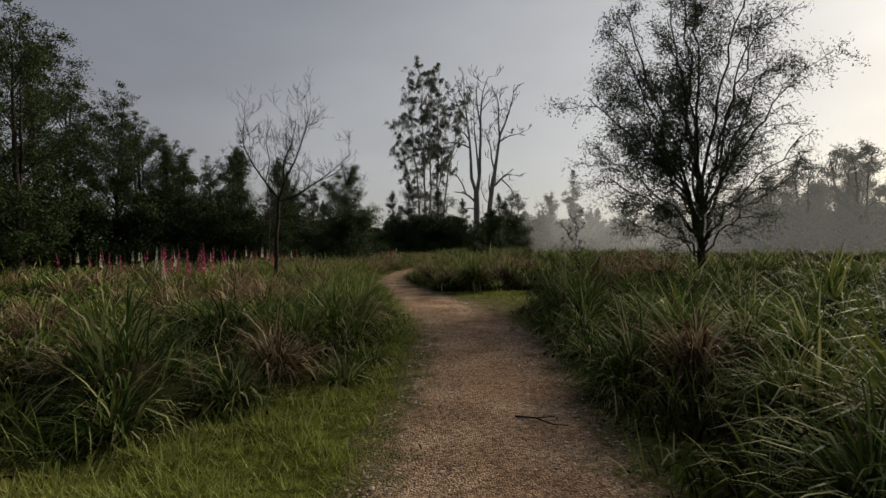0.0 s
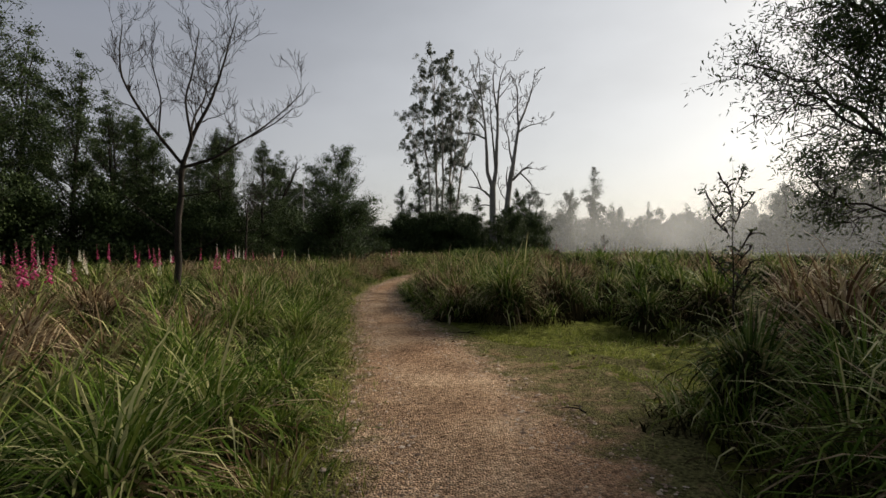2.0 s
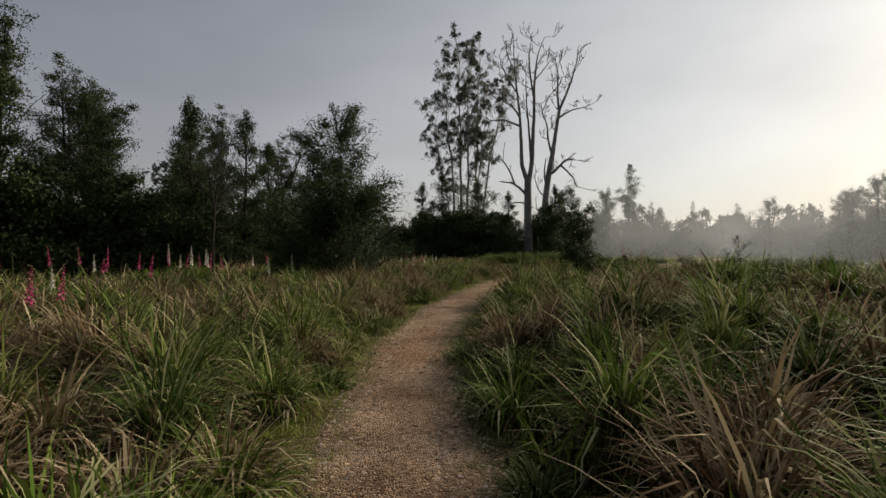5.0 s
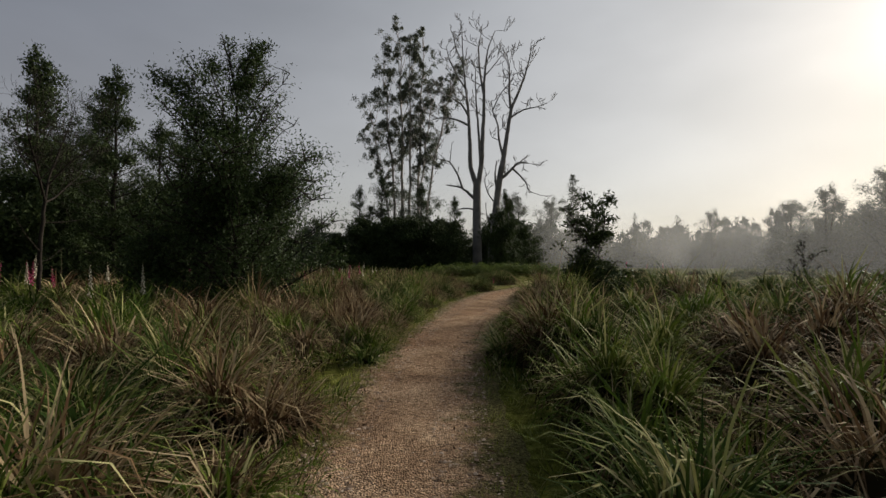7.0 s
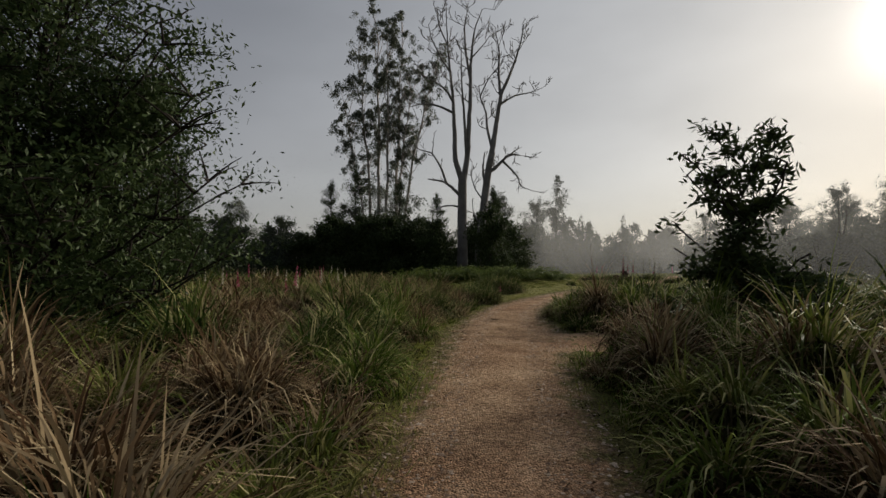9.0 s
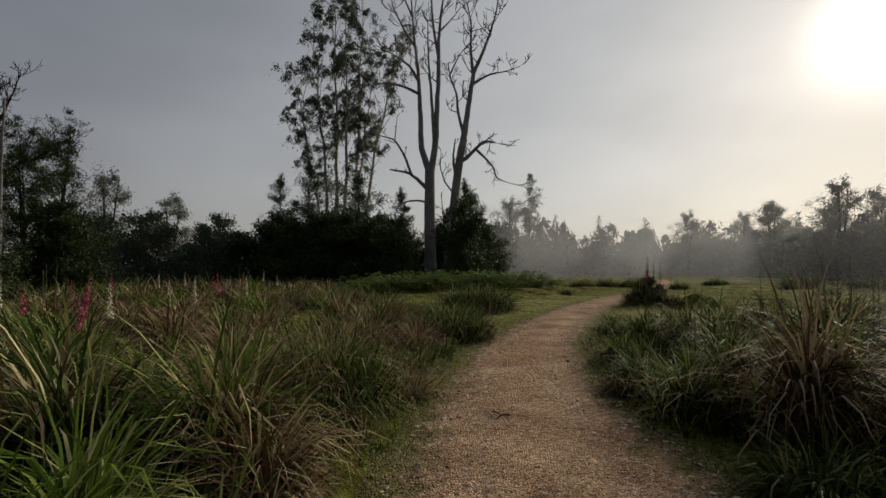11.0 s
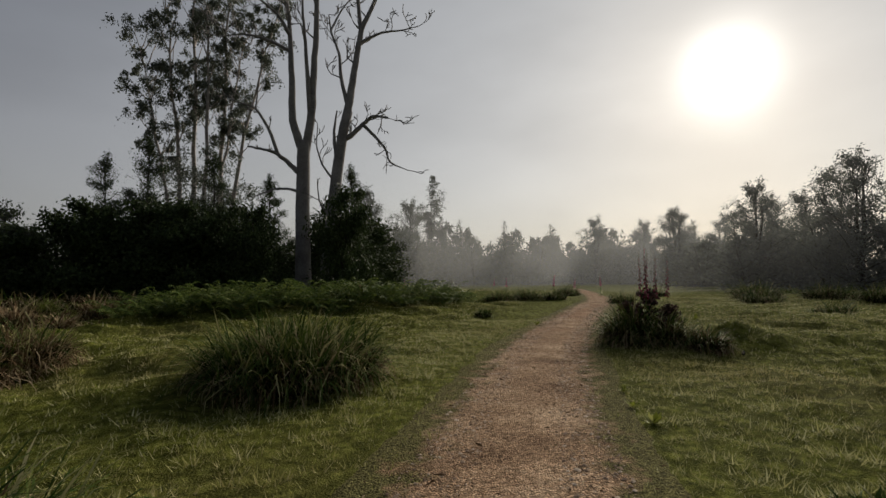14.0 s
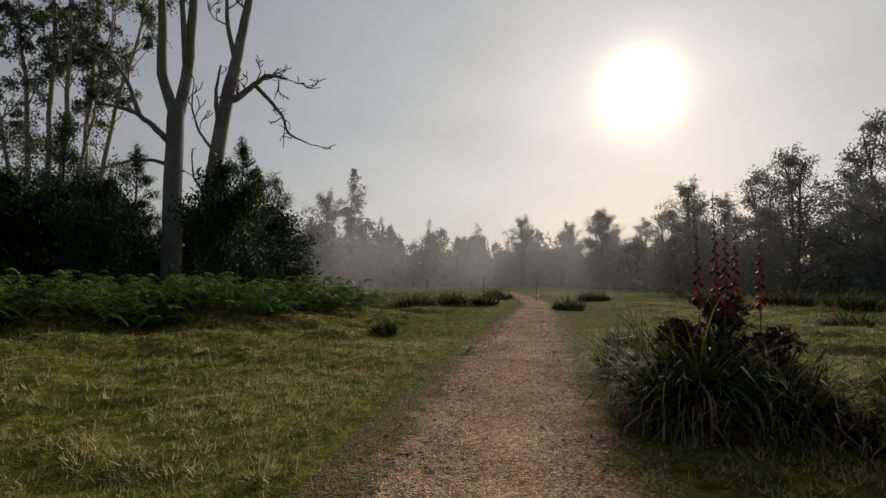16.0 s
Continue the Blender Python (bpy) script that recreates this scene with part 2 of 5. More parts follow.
STEM = shader("green_stems", [(0.2, (0.06, 0.08, 0.03)), (0.8, (0.14, 0.15, 0.07))], 0.6, 9, 60, island=0.3)


# ---- mesh helpers ----
rng = np.random.default_rng(7)


def raw_mesh(name, verts, loops, starts, material, smooth=False):
    """A mesh from arrays of vertices, corner indices and first corners."""
    me = bpy.data.meshes.new(name)
    me.vertices.add(len(verts))
    me.vertices.foreach_set("co", (np.asarray(verts, float) * UNIT).astype(np.float32).ravel())
    me.loops.add(len(loops))
    me.loops.foreach_set("vertex_index", np.asarray(loops, np.int32))
    me.polygons.add(len(starts))
    me.polygons.foreach_set("loop_start", np.asarray(starts, np.int32))
    if smooth:
        me.polygons.foreach_set("use_smooth", np.ones(len(starts), bool))
    me.update(calc_edges=True)
    me.materials.append(material)
    return me


def part(name, me, parent=None, label="", at=None):
    ob = new(name, me)
    ob.parent = parent
    if label:
        tagged(ob, label)
    return ob


def grow_blades(base, height, az, tilt, bend, width):
    """Arched tapering blades, one island each: five corners levels along the blade, two sides and a tip."""
    k = len(base)
    s = [0.0, 0.38, 0.72, 1.0]
    out = np.stack([np.cos(az), np.sin(az), np.zeros(k)], 1)
    tw = az + math.pi / 2 + rng.uniform(-0.9, 0.9, k)
    side = np.stack([np.cos(tw), np.sin(tw), np.zeros(k)], 1) * (width * 0.5)[:, None]
    p = base.copy()
    rows = [p - side, p + side]
    for i in range(3):
        th = tilt + bend * (s[i] + s[i + 1]) * 0.5
        step = (height * (s[i + 1] - s[i]))[:, None]
        p = p + step * (out * np.sin(th)[:, None] + np.array([0, 0, 1.0]) * np.cos(th)[:, None])
        f = (1.0, 0.68, 0)[i]
        if i < 2:
            rows += [p - side * f, p + side * f]
        else:
            rows.append(p)
    return np.stack(rows, 1).reshape(-1, 3)


def blades_mesh(name, verts, material):
    k = len(verts) // 7
    o = (np.arange(k) * 7)[:, None]
    loops = (o + np.array([0, 1, 3, 2, 2, 3, 5, 4, 4, 5, 6])).ravel()
    starts = ((np.arange(k) * 11)[:, None] + np.array([0, 4, 8])).ravel()
    return raw_mesh(name, verts, loops, starts, material)


def leaf_quads(centres, length, width, droop=0.0):
    """One folded diamond leaf at each centre, turned at random."""
    k = len(centres)
    d = rng.normal(size=(k, 3))
    d[:, 2] -= droop
    d /= np.linalg.norm(d, axis=1)[:, None]
    s = np.cross(d, rng.normal(size=(k, 3)))
    s /= np.linalg.norm(s, axis=1)[:, None] + 1e-6
    ln = (length * rng.uniform(0.6, 1.3, k))[:, None]
    wd = (width * rng.uniform(0.6, 1.3, k))[:, None]
    return np.stack([centres - d * ln * 0.5, centres + s * wd * 0.5, centres + d * ln * 0.5, centres - s * wd * 0.5], 1).reshape(-1, 3)


def quads_mesh(name, verts, material):
    k = len(verts) // 4
    return raw_mesh(name, verts, np.arange(k * 4), np.arange(k) * 4, material)


class Tubes:
    """Collects tapering round limbs into one mesh."""

    def __init__(self):
        self.v, self.l, self.s, self.n, self.c = [], [], [], 0, 0

    def add(self, pts, radii, sides=6):
        pts = np.asarray(pts, float)
        tan = np.gradient(pts, axis=0)
        tan /= np.linalg.norm(tan, axis=1)[:, None] + 1e-9
        ref = np.array([1.0, 0.3, 0.1]) if abs(tan[0][2]) > 0.7 else np.array([0.0, 0.1, 1.0])
        a = np.arange(sides) * (2 * math.pi / sides)
        m = len(pts)
        for p, t, r in zip(pts, tan, radii):
            u = np.cross(t, ref)
            u /= np.linalg.norm(u) + 1e-9
            w = np.cross(t, u)
            self.v.append(p + r * (np.cos(a)[:, None] * u + np.sin(a)[:, None] * w))
        i = np.arange(sides)
        j = (i + 1) % sides
        for k in range(m - 1):
            q = np.stack([k * sides + i, k * sides + j, (k + 1) * sides + j, (k + 1) * sides + i], 1) + self.n
            self.l.append(q.ravel())
            self.s.append(np.arange(sides) * 4 + self.c)
            self.c += sides * 4
        self.n += m * sides

    def mesh(self, name, material):
        return raw_mesh(name, np.concatenate(self.v), np.concatenate(self.l), np.concatenate(self.s), material, True)


def bezier(a, b, c, n, wobble=0.0):
    t = np.linspace(0, 1, n)[:, None]
    p = (1 - t) ** 2 * np.asarray(a) + 2 * t * (1 - t) * np.asarray(b) + t * t * np.asarray(c)
    if wobble:
        w = rng.normal(size=(n, 3)) * wobble
        w[0] = 0
        p = p + w
    return p


# ---- ground plan ----
PATH_Y = [-30, -6, 2.9, 4.9, 8, 10, 12.7, 16, 17.5, 20.3, 23.8, 26.5, 28, 30.3, 32.8, 35.2, 38.9, 41.5, 44, 46.5, 48.6, 51.2, 54, 56.5, 61.3, 66, 69, 75, 79, 95]
PATH_X = [-0.5, 0.1, 0.27, 0.48, 0.55, 0.3, -0.3, -1.05, -1.5, -1.95, -2.35, -2.3, -2.2, -1.95, -1.5, -1.0, 0.0, 0.55, 1.3, 2.35, 3.6, 5.2, 7.1, 9.1, 13.1, 17.2, 19.8, 24, 26.5, 36]
WIDE_Y = [-30, 5, 10, 13, 17, 24, 30, 37, 39.5, 43, 50, 56, 70, 95]
WIDE_W = [0.78, 0.75, 0.85, 0.75, 0.6, 0.52, 0.62, 0.75, 0.95, 0.72, 0.68, 0.72, 0.6, 0.5]
_fy = np.linspace(-30, 95, 1251)
_fx = np.interp(_fy, PATH_Y, PATH_X)
_fx = np.convolve(np.pad(_fx, 15, mode="edge"), np.ones(31) / 31, mode="valid")
_fs = np.gradient(_fx, _fy)


def path_x(y):
    return np.interp(y, _fy, _fx)


def half_width(y):
    return np.interp(y, WIDE_Y, WIDE_W)


def off_path(x, y):
    """Signed distance from the middle of the path, to the right positive."""
    return (x - path_x(y)) / np.sqrt(1 + np.interp(y, _fy, _fs) ** 2)


_gx, _gy = rng.uniform(0, 6.28, 24), rng.uniform(0, 6.28, 24)


def lumps(x, y, size):
    """Smooth unevenness between about -1 and 1."""
    r = 0
    for i in range(6):
        a = _gx[i] + i * 1.1
        f = (1 + 0.37 * i) / size
        r = r + np.sin((x * math.cos(a) + y * math.sin(a)) * f * 6.28 + _gy[i]) / 2.4
    return np.clip(r, -1, 1)


def rise(x, y):
    """Height of the ground."""
    d = np.abs(off_path(x, y)) - half_width(y)
    far = np.clip((d - 0.3) / 3.0, 0, 1)
    z = far * (0.1 * lumps(x, y, 6.0) + 0.045 * lumps(x + 9, y, 1.3)) + 0.016 * np.clip(d / 0.5, 0, 1) * lumps(x, y + 5, 0.8)
    z = z + 0.36 * np.exp(-(((x - 10.8) / 1.2) ** 2 + ((y - 53.6) / 0.7) ** 2)) * (0.9 + 0.3 * lumps(x, y, 1.2))
    z = z + 0.35 * np.exp(-(((x - 5.0 - (y - 65) * 0.6) / 5.0) ** 2 + ((y - 65.5) / 2.5) ** 2))
    return z


LEFT_Y = [-20, 2.5, 3.8, 5.2, 8, 12, 20, 28, 34, 38, 41.3, 42, 46, 47]
LEFT_M = [2.4, 2.2, 1.9, 0.75, 0.35, 0.3, 0.28, 0.15, 0.2, 0.3, 0.45, 0.35, 0.45, 0.5]


def tall_grass(x, y):
    """How tall the rough grass stands at a place, 0 to 1 (0: lawn or path)."""
    d, w = off_path(x, y), half_width(y)
    left = d < 0
    edge = np.where(left, -d - w - np.interp(y, LEFT_Y, LEFT_M), d - w - np.interp(y, [-20, 8, 11, 16, 23, 27, 31, 40, 49], [0.15, 0.15, 0.6, 0.1, 0.15, 0.6, 0.25, 0.3, 0.2]))
    h = np.clip(edge / 0.75, 0, 1) ** 0.7
    # the open lawn of the far half
    line = np.interp(y, [46, 49, 49.8, 53.2, 54, 60], [0.4, 0.1, -2.7, -2.9, -0.9, -1.8])
    ll = np.clip((line - x) / 0.6, 0, 1)
    h = np.where(left & (y > 46), np.minimum(h, ll), h)
    # mown bay beside the path and the gravelled gap further on
    bay = (~left) & (y > 11.2 + np.clip(x - 2.3, 0, 9) * 0.12) & (y < 15.6 - np.clip(x - 1.3, 0, 3) * 0.45 + np.clip(0.6 - x, 0, 2) * 0.9) & (x < 7)
    gap = (~left) & (y > 36.9) & (y < 39.7 - 0.25 * np.clip(x - 1.5, 0, 3)) & (x < 4.5)
    h = np.where(bay | gap, 0, h)
    end = 48.6 + lumps(x, y, 2.0) * 0.3 - np.clip(x - 4.0, 0, 8) * 0.55
    h = np.where((~left) & (y > 39), h * np.clip((end - y) / 0.5, 0, 1), h)
    # beyond the bracken the rough grass comes back
    back = np.clip((y - 70 - 0.0 * x) / 2.0, 0, 1) * np.clip((lumps(x, y, 9.0) + 0.45) / 0.4, 0, 1)
    h = np.where((y > 62) & (x > -1), np.maximum(h, back * 0.7), h)
    return h


def strip_lines(lo, hi, fine_lo, fine_hi, fine, coarse):
    a = np.arange(fine_lo, fine_hi + 1e-6, fine)
    left, right, s = [], [], coarse
    p = fine_lo
    while p > lo:
        p -= s
        s *= 1.35
        left.append(p)
    p, s = fine_hi, coarse
    while p < hi:
        p += s
        s *= 1.35
        right.append(p)
    return np.array(left[::-1] + list(a) + right)


def build_ground():
    xs = strip_lines(-2200, 2200, -11, 18, 0.16, 0.4)
    ys = strip_lines(-2200, 2200, -4, 72, 0.16, 0.4)
    gx, gy = np.meshgrid(xs, ys)
    gz = rise(gx, gy) * np.clip(1.5 - np.hypot(gx, gy - 40) / 150, 0, 1)
    v = np.stack([gx, gy, gz], -1).reshape(-1, 3)
    nx, ny = len(xs), len(ys)
    i, j = np.meshgrid(np.arange(nx - 1), np.arange(ny - 1))
    q = (j * nx + i).ravel()
    loops = np.stack([q, q + 1, q + nx + 1, q + nx], 1).ravel()
    ob = new("ground", raw_mesh("ground", v, loops, np.arange(len(q)) * 4, GROUND, True))
    tagged(ob, "flat meadow ground of dark soil and grass roots", "ground", kind="structure")


def build_path():
    ys = np.arange(-8, 92, 0.08)
    u = np.linspace(-1, 1, 21)
    rows, edge = [], []
    for y in ys:
        w = half_width(y)
        s = np.interp(y, _fy, _fs)
        nrm = np.array([1, -s]) / math.hypot(1, s)
        apron = 1.5 * math.exp(-((y - 11.9) / 1.5) ** 2)
        off = u * (w + 0.4 + apron * (u > 0)) + np.where(np.abs(u) > 0.6, np.sign(u) * 0.05 * lumps(np.sign(u) * 7 + 5, np.full(21, y), 3.1), 0)
        x = path_x(y) + nrm[0] * off
        yy = y + nrm[1] * off
        v = np.abs(off) / w
        z = 0.006 + 0.018 * np.clip(1 - v ** 3, 0, 1) + 0.004 * lumps(x, yy, 0.7) - 0.012 * np.exp(-((v - 0.5) / 0.16) ** 2)
        z = np.where(np.abs(u) > 0.97, -0.03, np.maximum(z, 0.004)) + np.maximum(0, rise(x, yy))
        rows.append(np.stack([x, yy, z], 1))
        edge.append((np.abs(off) - w) * UNIT * np.where((off > w) & (apron > 0.05), 0.4 / (0.4 + apron) * (1 - 0.35 * min(apron, 1)), 1.0))
    v = np.concatenate(rows)
    nx, ny = 21, len(ys)
    i, j = np.meshgrid(np.arange(nx - 1), np.arange(ny - 1))
    q = (j * nx + i).ravel()
    loops = np.stack([q, q + 1, q + nx + 1, q + nx], 1).ravel()
    me = raw_mesh("path", v, loops, np.arange(len(q)) * 4, GRAVEL_EDGED, True)
    me.attributes.new("verge", "FLOAT", "POINT").data.foreach_set("value", np.concatenate(edge).astype(np.float32))
    ob = new("path", me)
    tagged(ob, "worn reddish-brown gravel footpath winding through the meadow", "path", kind="structure")


def build_spur():
    """Trodden gravel where a side track leaves the path."""
    xs = np.arange(-0.2, 7, 0.1)
    u = np.linspace(-1, 1, 11)
    rows = []
    for x in xs:
        w = 1.25 - 0.05 * x
        e = np.where(np.abs(u) > 0.7, np.sign(u) * (0.12 * lumps(np.full(11, x), np.sign(u) * 4, 1.7) + 0.06 * lumps(np.full(11, x), np.sign(u) * 2, 0.4)), 0)
        y = 38.35 + 0.12 * x + u * w + e
        xx = np.full(11, x)
        z = rise(xx, y) + 0.012 - 0.04 * (np.abs(u) > 0.97)
        rows.append(np.stack([xx, y, z], 1))
    v = np.concatenate(rows)
    i, j = np.meshgrid(np.arange(10), np.arange(len(xs) - 1))
    q = (j * 11 + i).ravel()
    loops = np.stack([q, q + 11, q + 12, q + 1], 1).ravel()
    ob = new("side_path", raw_mesh("side_path", v, loops, np.arange(len(q)) * 4, GRAVEL, True))
    tagged(ob, "trodden gravel side track between two banks of sedge", "path", kind="structure")


build_ground()
build_path()
build_spur()


# ---- grass ----
def scatter(step, near, far, y0, y1):
    """Jittered grid of places whose distance from the path lies between near and far."""
    n_y = int((y1 - y0) / step)
    n_x = int((2 * far) / step)
    gx, gy = np.meshgrid(np.arange(n_x) * step - far, y0 + np.arange(n_y) * step)
    d = (gx + rng.uniform(-0.5, 0.5, gx.shape) * step).ravel()
    y = (gy + rng.uniform(-0.5, 0.5, gy.shape) * step).ravel()
    x = path_x(y) + d * np.sqrt(1 + np.interp(y, _fy, _fs) ** 2)
    ok = (np.abs(d) >= near) & (np.abs(d) < far)
    return x[ok], y[ok]


def tuft_blades(x, y, h, count, spread, width, dry, lift=None, tilt=None, bend=None):
    """Blades of tufts at x, y; h is each tuft's height in metres."""
    k = len(x)
    n = k * count
    tx, ty, th = np.repeat(x, count), np.repeat(y, count), np.repeat(h, count)
    a = rng.uniform(0, 6.283, n)
    r = np.sqrt(rng.uniform(0, 1, n)) * spread
    bx, by = tx + r * np.cos(a), ty + r * np.sin(a)
    ok = np.abs(off_path(bx, by)) > half_width(by) - 0.28
    height = th * rng.uniform(0.45, 1.12, n)
    stand = 0.0 if lift is None else np.repeat(lift, count) * rng.uniform(0.5, 1.0, n)
    base = np.stack([bx, by, rise(bx, by) - 0.02 + stand], 1)
    az = a + rng.normal(0, 0.7, n)
    v = grow_blades(base, height, az, (0.03 + 0.6 * (r / spread) * rng.uniform(0.2, 1, n)) if tilt is None else tilt + rng.normal(0, 0.2, n),
                    rng.gamma(2.8, 0.64 if not dry else 0.72, n).clip(0, 2.8) if bend is None else bend + rng.normal(0, 0.25, n), width * rng.uniform(0.6, 1.4, n))
    return v.reshape(-1, 7, 3)[ok].reshape(-1, 3)


def tussock_field(step, near, far, y0, y1, blades, wide):
    """Separate tussocks on pedestals of dead leaf: returns blades by kind, dead leaves, and the pedestals' middles, radii and heights."""
    x, y = scatter(step, near, far, y0, y1)
    t = tall_grass(x, y)
    ok = (t > 0.2) & (rng.uniform(size=len(x)) < 0.9)
    x, y, t = x[ok], y[ok], t[ok]
    d = off_path(x, y)
    k = len(x)
    size = rng.lognormal(0, 0.28, k).clip(0.55, 1.6)
    radius = 0.46 * step * size
    height = (0.28 + 0.36 * t) * (0.75 + 0.3 * size) * (1 + 0.2 * lumps(x, y, 3.1)) * np.where((y > 41) & (d > 0) & (y < 50), np.interp(y, [41, 45, 47], [1.0, 0.75, 0.5]), 1.0)
    # right-hand pedestals stand taller so their shade-dark flanks show
    lift = height * np.where(d > 0, 0.9, 0.55) * np.clip(t * 1.3 - 0.3, 0.1, 1)
    dryness = np.where(y < 9, 0.08, 0.2) + 0.3 * np.clip(lumps(x + 30, y, 7.5) + 0.2, 0, 1) + 0.22 * (d < -1.6) * np.clip((y - 17) / 7, 0, 1) + 0.16 * (d > 1.4) * np.clip((y - 18) / 5, 0, 1) * (y < 38)
    dryness = np.where((d > 0) & ((y < 16) | (y > 39)), 0.08, dryness) + 0.6 * np.exp(-(((x + 4.6) / 1.3) ** 2 + ((y - 11.6) / 2.0) ** 2))
    lush = (d < 0) & (d > -2.6) & (y > 8.5) & (y < 14.5)
    dryness = np.where(lush, 0.03, dryness)
    look_of = rng.uniform(size=k)
    # dark sedge thickened on the right bank to colour in its shaded face
    kinds = np.where(look_of < dryness, 2, np.where(look_of < dryness + np.where((d > 0) & (y > 37), 0.75, np.where(lush, 0.05, 0.35)) * (1 - dryness), 1, 0))
    out = [[], [], []]
    for kind in range(3):
        for skirt in (False, True):
            pick = kinds == kind
            n_each = int(blades * (0.3 if skirt else 1.0))
            n = int(pick.sum()) * n_each
            cx, cy, cr, ch, cl = (np.repeat(v[pick], n_each) for v in (x, y, radius, height, lift))
            a = rng.uniform(0, 6.283, n)
            u = np.sqrt(rng.uniform(0, 1, n)) if not skirt else rng.uniform(0.6, 1.0, n)
            bx, by = cx + cr * 0.58 * u * np.cos(a), cy + cr * 0.58 * u * np.sin(a)
            stand = cl * np.sqrt(1.03 - u ** 2) * rng.uniform(0.6, 1.05, n)
            base = np.stack([bx, by, rise(bx, by) - 0.02 + stand], 1)
            ln = ch * rng.gamma(9, 0.1, n).clip(0.35, 1.35) * (0.8 if skirt else 0.92)
            tilt = (0.05 + 0.75 * u * rng.uniform(0.15, 1, n)) if not skirt else rng.uniform(0.6, 1.3, n)
            bend = rng.gamma(3.4, 0.58, n).clip(0.2, 2.9) if not skirt else rng.gamma(3.0, 0.5, n).clip(0.3, 2.4)
            v = grow_blades(base, ln, a + rng.normal(0, 0.75, n), tilt, bend, wide * rng.uniform(0.55, 1.5, n))
            clear = np.abs(off_path(bx, by)) > half_width(by) - 0.15
            v = v.reshape(-1, 7, 3)[clear].reshape(-1, 3)
            straw = skirt and kind < 2
            out[2 if straw and rng.uniform() < 0.8 else kind].append(v)
    # old dead leaf hanging over the pedestals, near-black in place of shade
    n = k * 70
    cx, cy, cr, cl = (np.repeat(v, 70) for v in (x, y, radius, lift))
    a, u = rng.uniform(0, 6.283, n), rng.uniform(0.45, 1.0, n)
    bx, by = cx + cr * 0.8 * u * np.cos(a), cy + cr * 0.8 * u * np.sin(a)
    base = np.stack([bx, by, rise(bx, by) + cl * np.sqrt(1.03 - u ** 2)], 1)
    dead = grow_blades(base, cl * rng.uniform(0.5, 1.0, n) + 0.08, a + rng.normal(0, 0.4, n), rng.uniform(1.0, 1.7, n), rng.uniform(0.6, 1.6, n), wide * rng.uniform(0.8, 1.7, n))
    clear = np.abs(off_path(bx, by)) > half_width(by) - 0.05
    return out, dead.reshape(-1, 7, 3)[clear].reshape(-1, 3), (x, y, radius * 0.8, lift * 0.92)


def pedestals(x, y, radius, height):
    """Rough low domes of packed dead leaf under the tussocks, coloured dark for the shade there."""
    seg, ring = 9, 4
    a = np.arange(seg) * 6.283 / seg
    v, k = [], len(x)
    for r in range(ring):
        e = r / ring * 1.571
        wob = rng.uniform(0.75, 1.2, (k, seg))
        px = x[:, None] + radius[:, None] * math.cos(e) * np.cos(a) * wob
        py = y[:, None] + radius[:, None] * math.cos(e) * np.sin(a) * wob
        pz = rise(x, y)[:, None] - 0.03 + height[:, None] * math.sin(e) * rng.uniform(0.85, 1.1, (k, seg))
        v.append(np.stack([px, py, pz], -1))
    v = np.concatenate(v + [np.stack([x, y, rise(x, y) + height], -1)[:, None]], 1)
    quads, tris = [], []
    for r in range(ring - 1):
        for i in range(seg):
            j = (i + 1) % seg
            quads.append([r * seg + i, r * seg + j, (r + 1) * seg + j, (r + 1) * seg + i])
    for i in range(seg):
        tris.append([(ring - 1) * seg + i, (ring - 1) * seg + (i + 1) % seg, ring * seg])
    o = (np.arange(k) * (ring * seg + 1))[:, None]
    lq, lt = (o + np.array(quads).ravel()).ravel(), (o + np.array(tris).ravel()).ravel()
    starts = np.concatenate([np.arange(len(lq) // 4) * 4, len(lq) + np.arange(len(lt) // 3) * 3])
    return raw_mesh("tussock_base", v.reshape(-1, 3), np.concatenate([lq, lt]), starts, SHADE_THATCH)


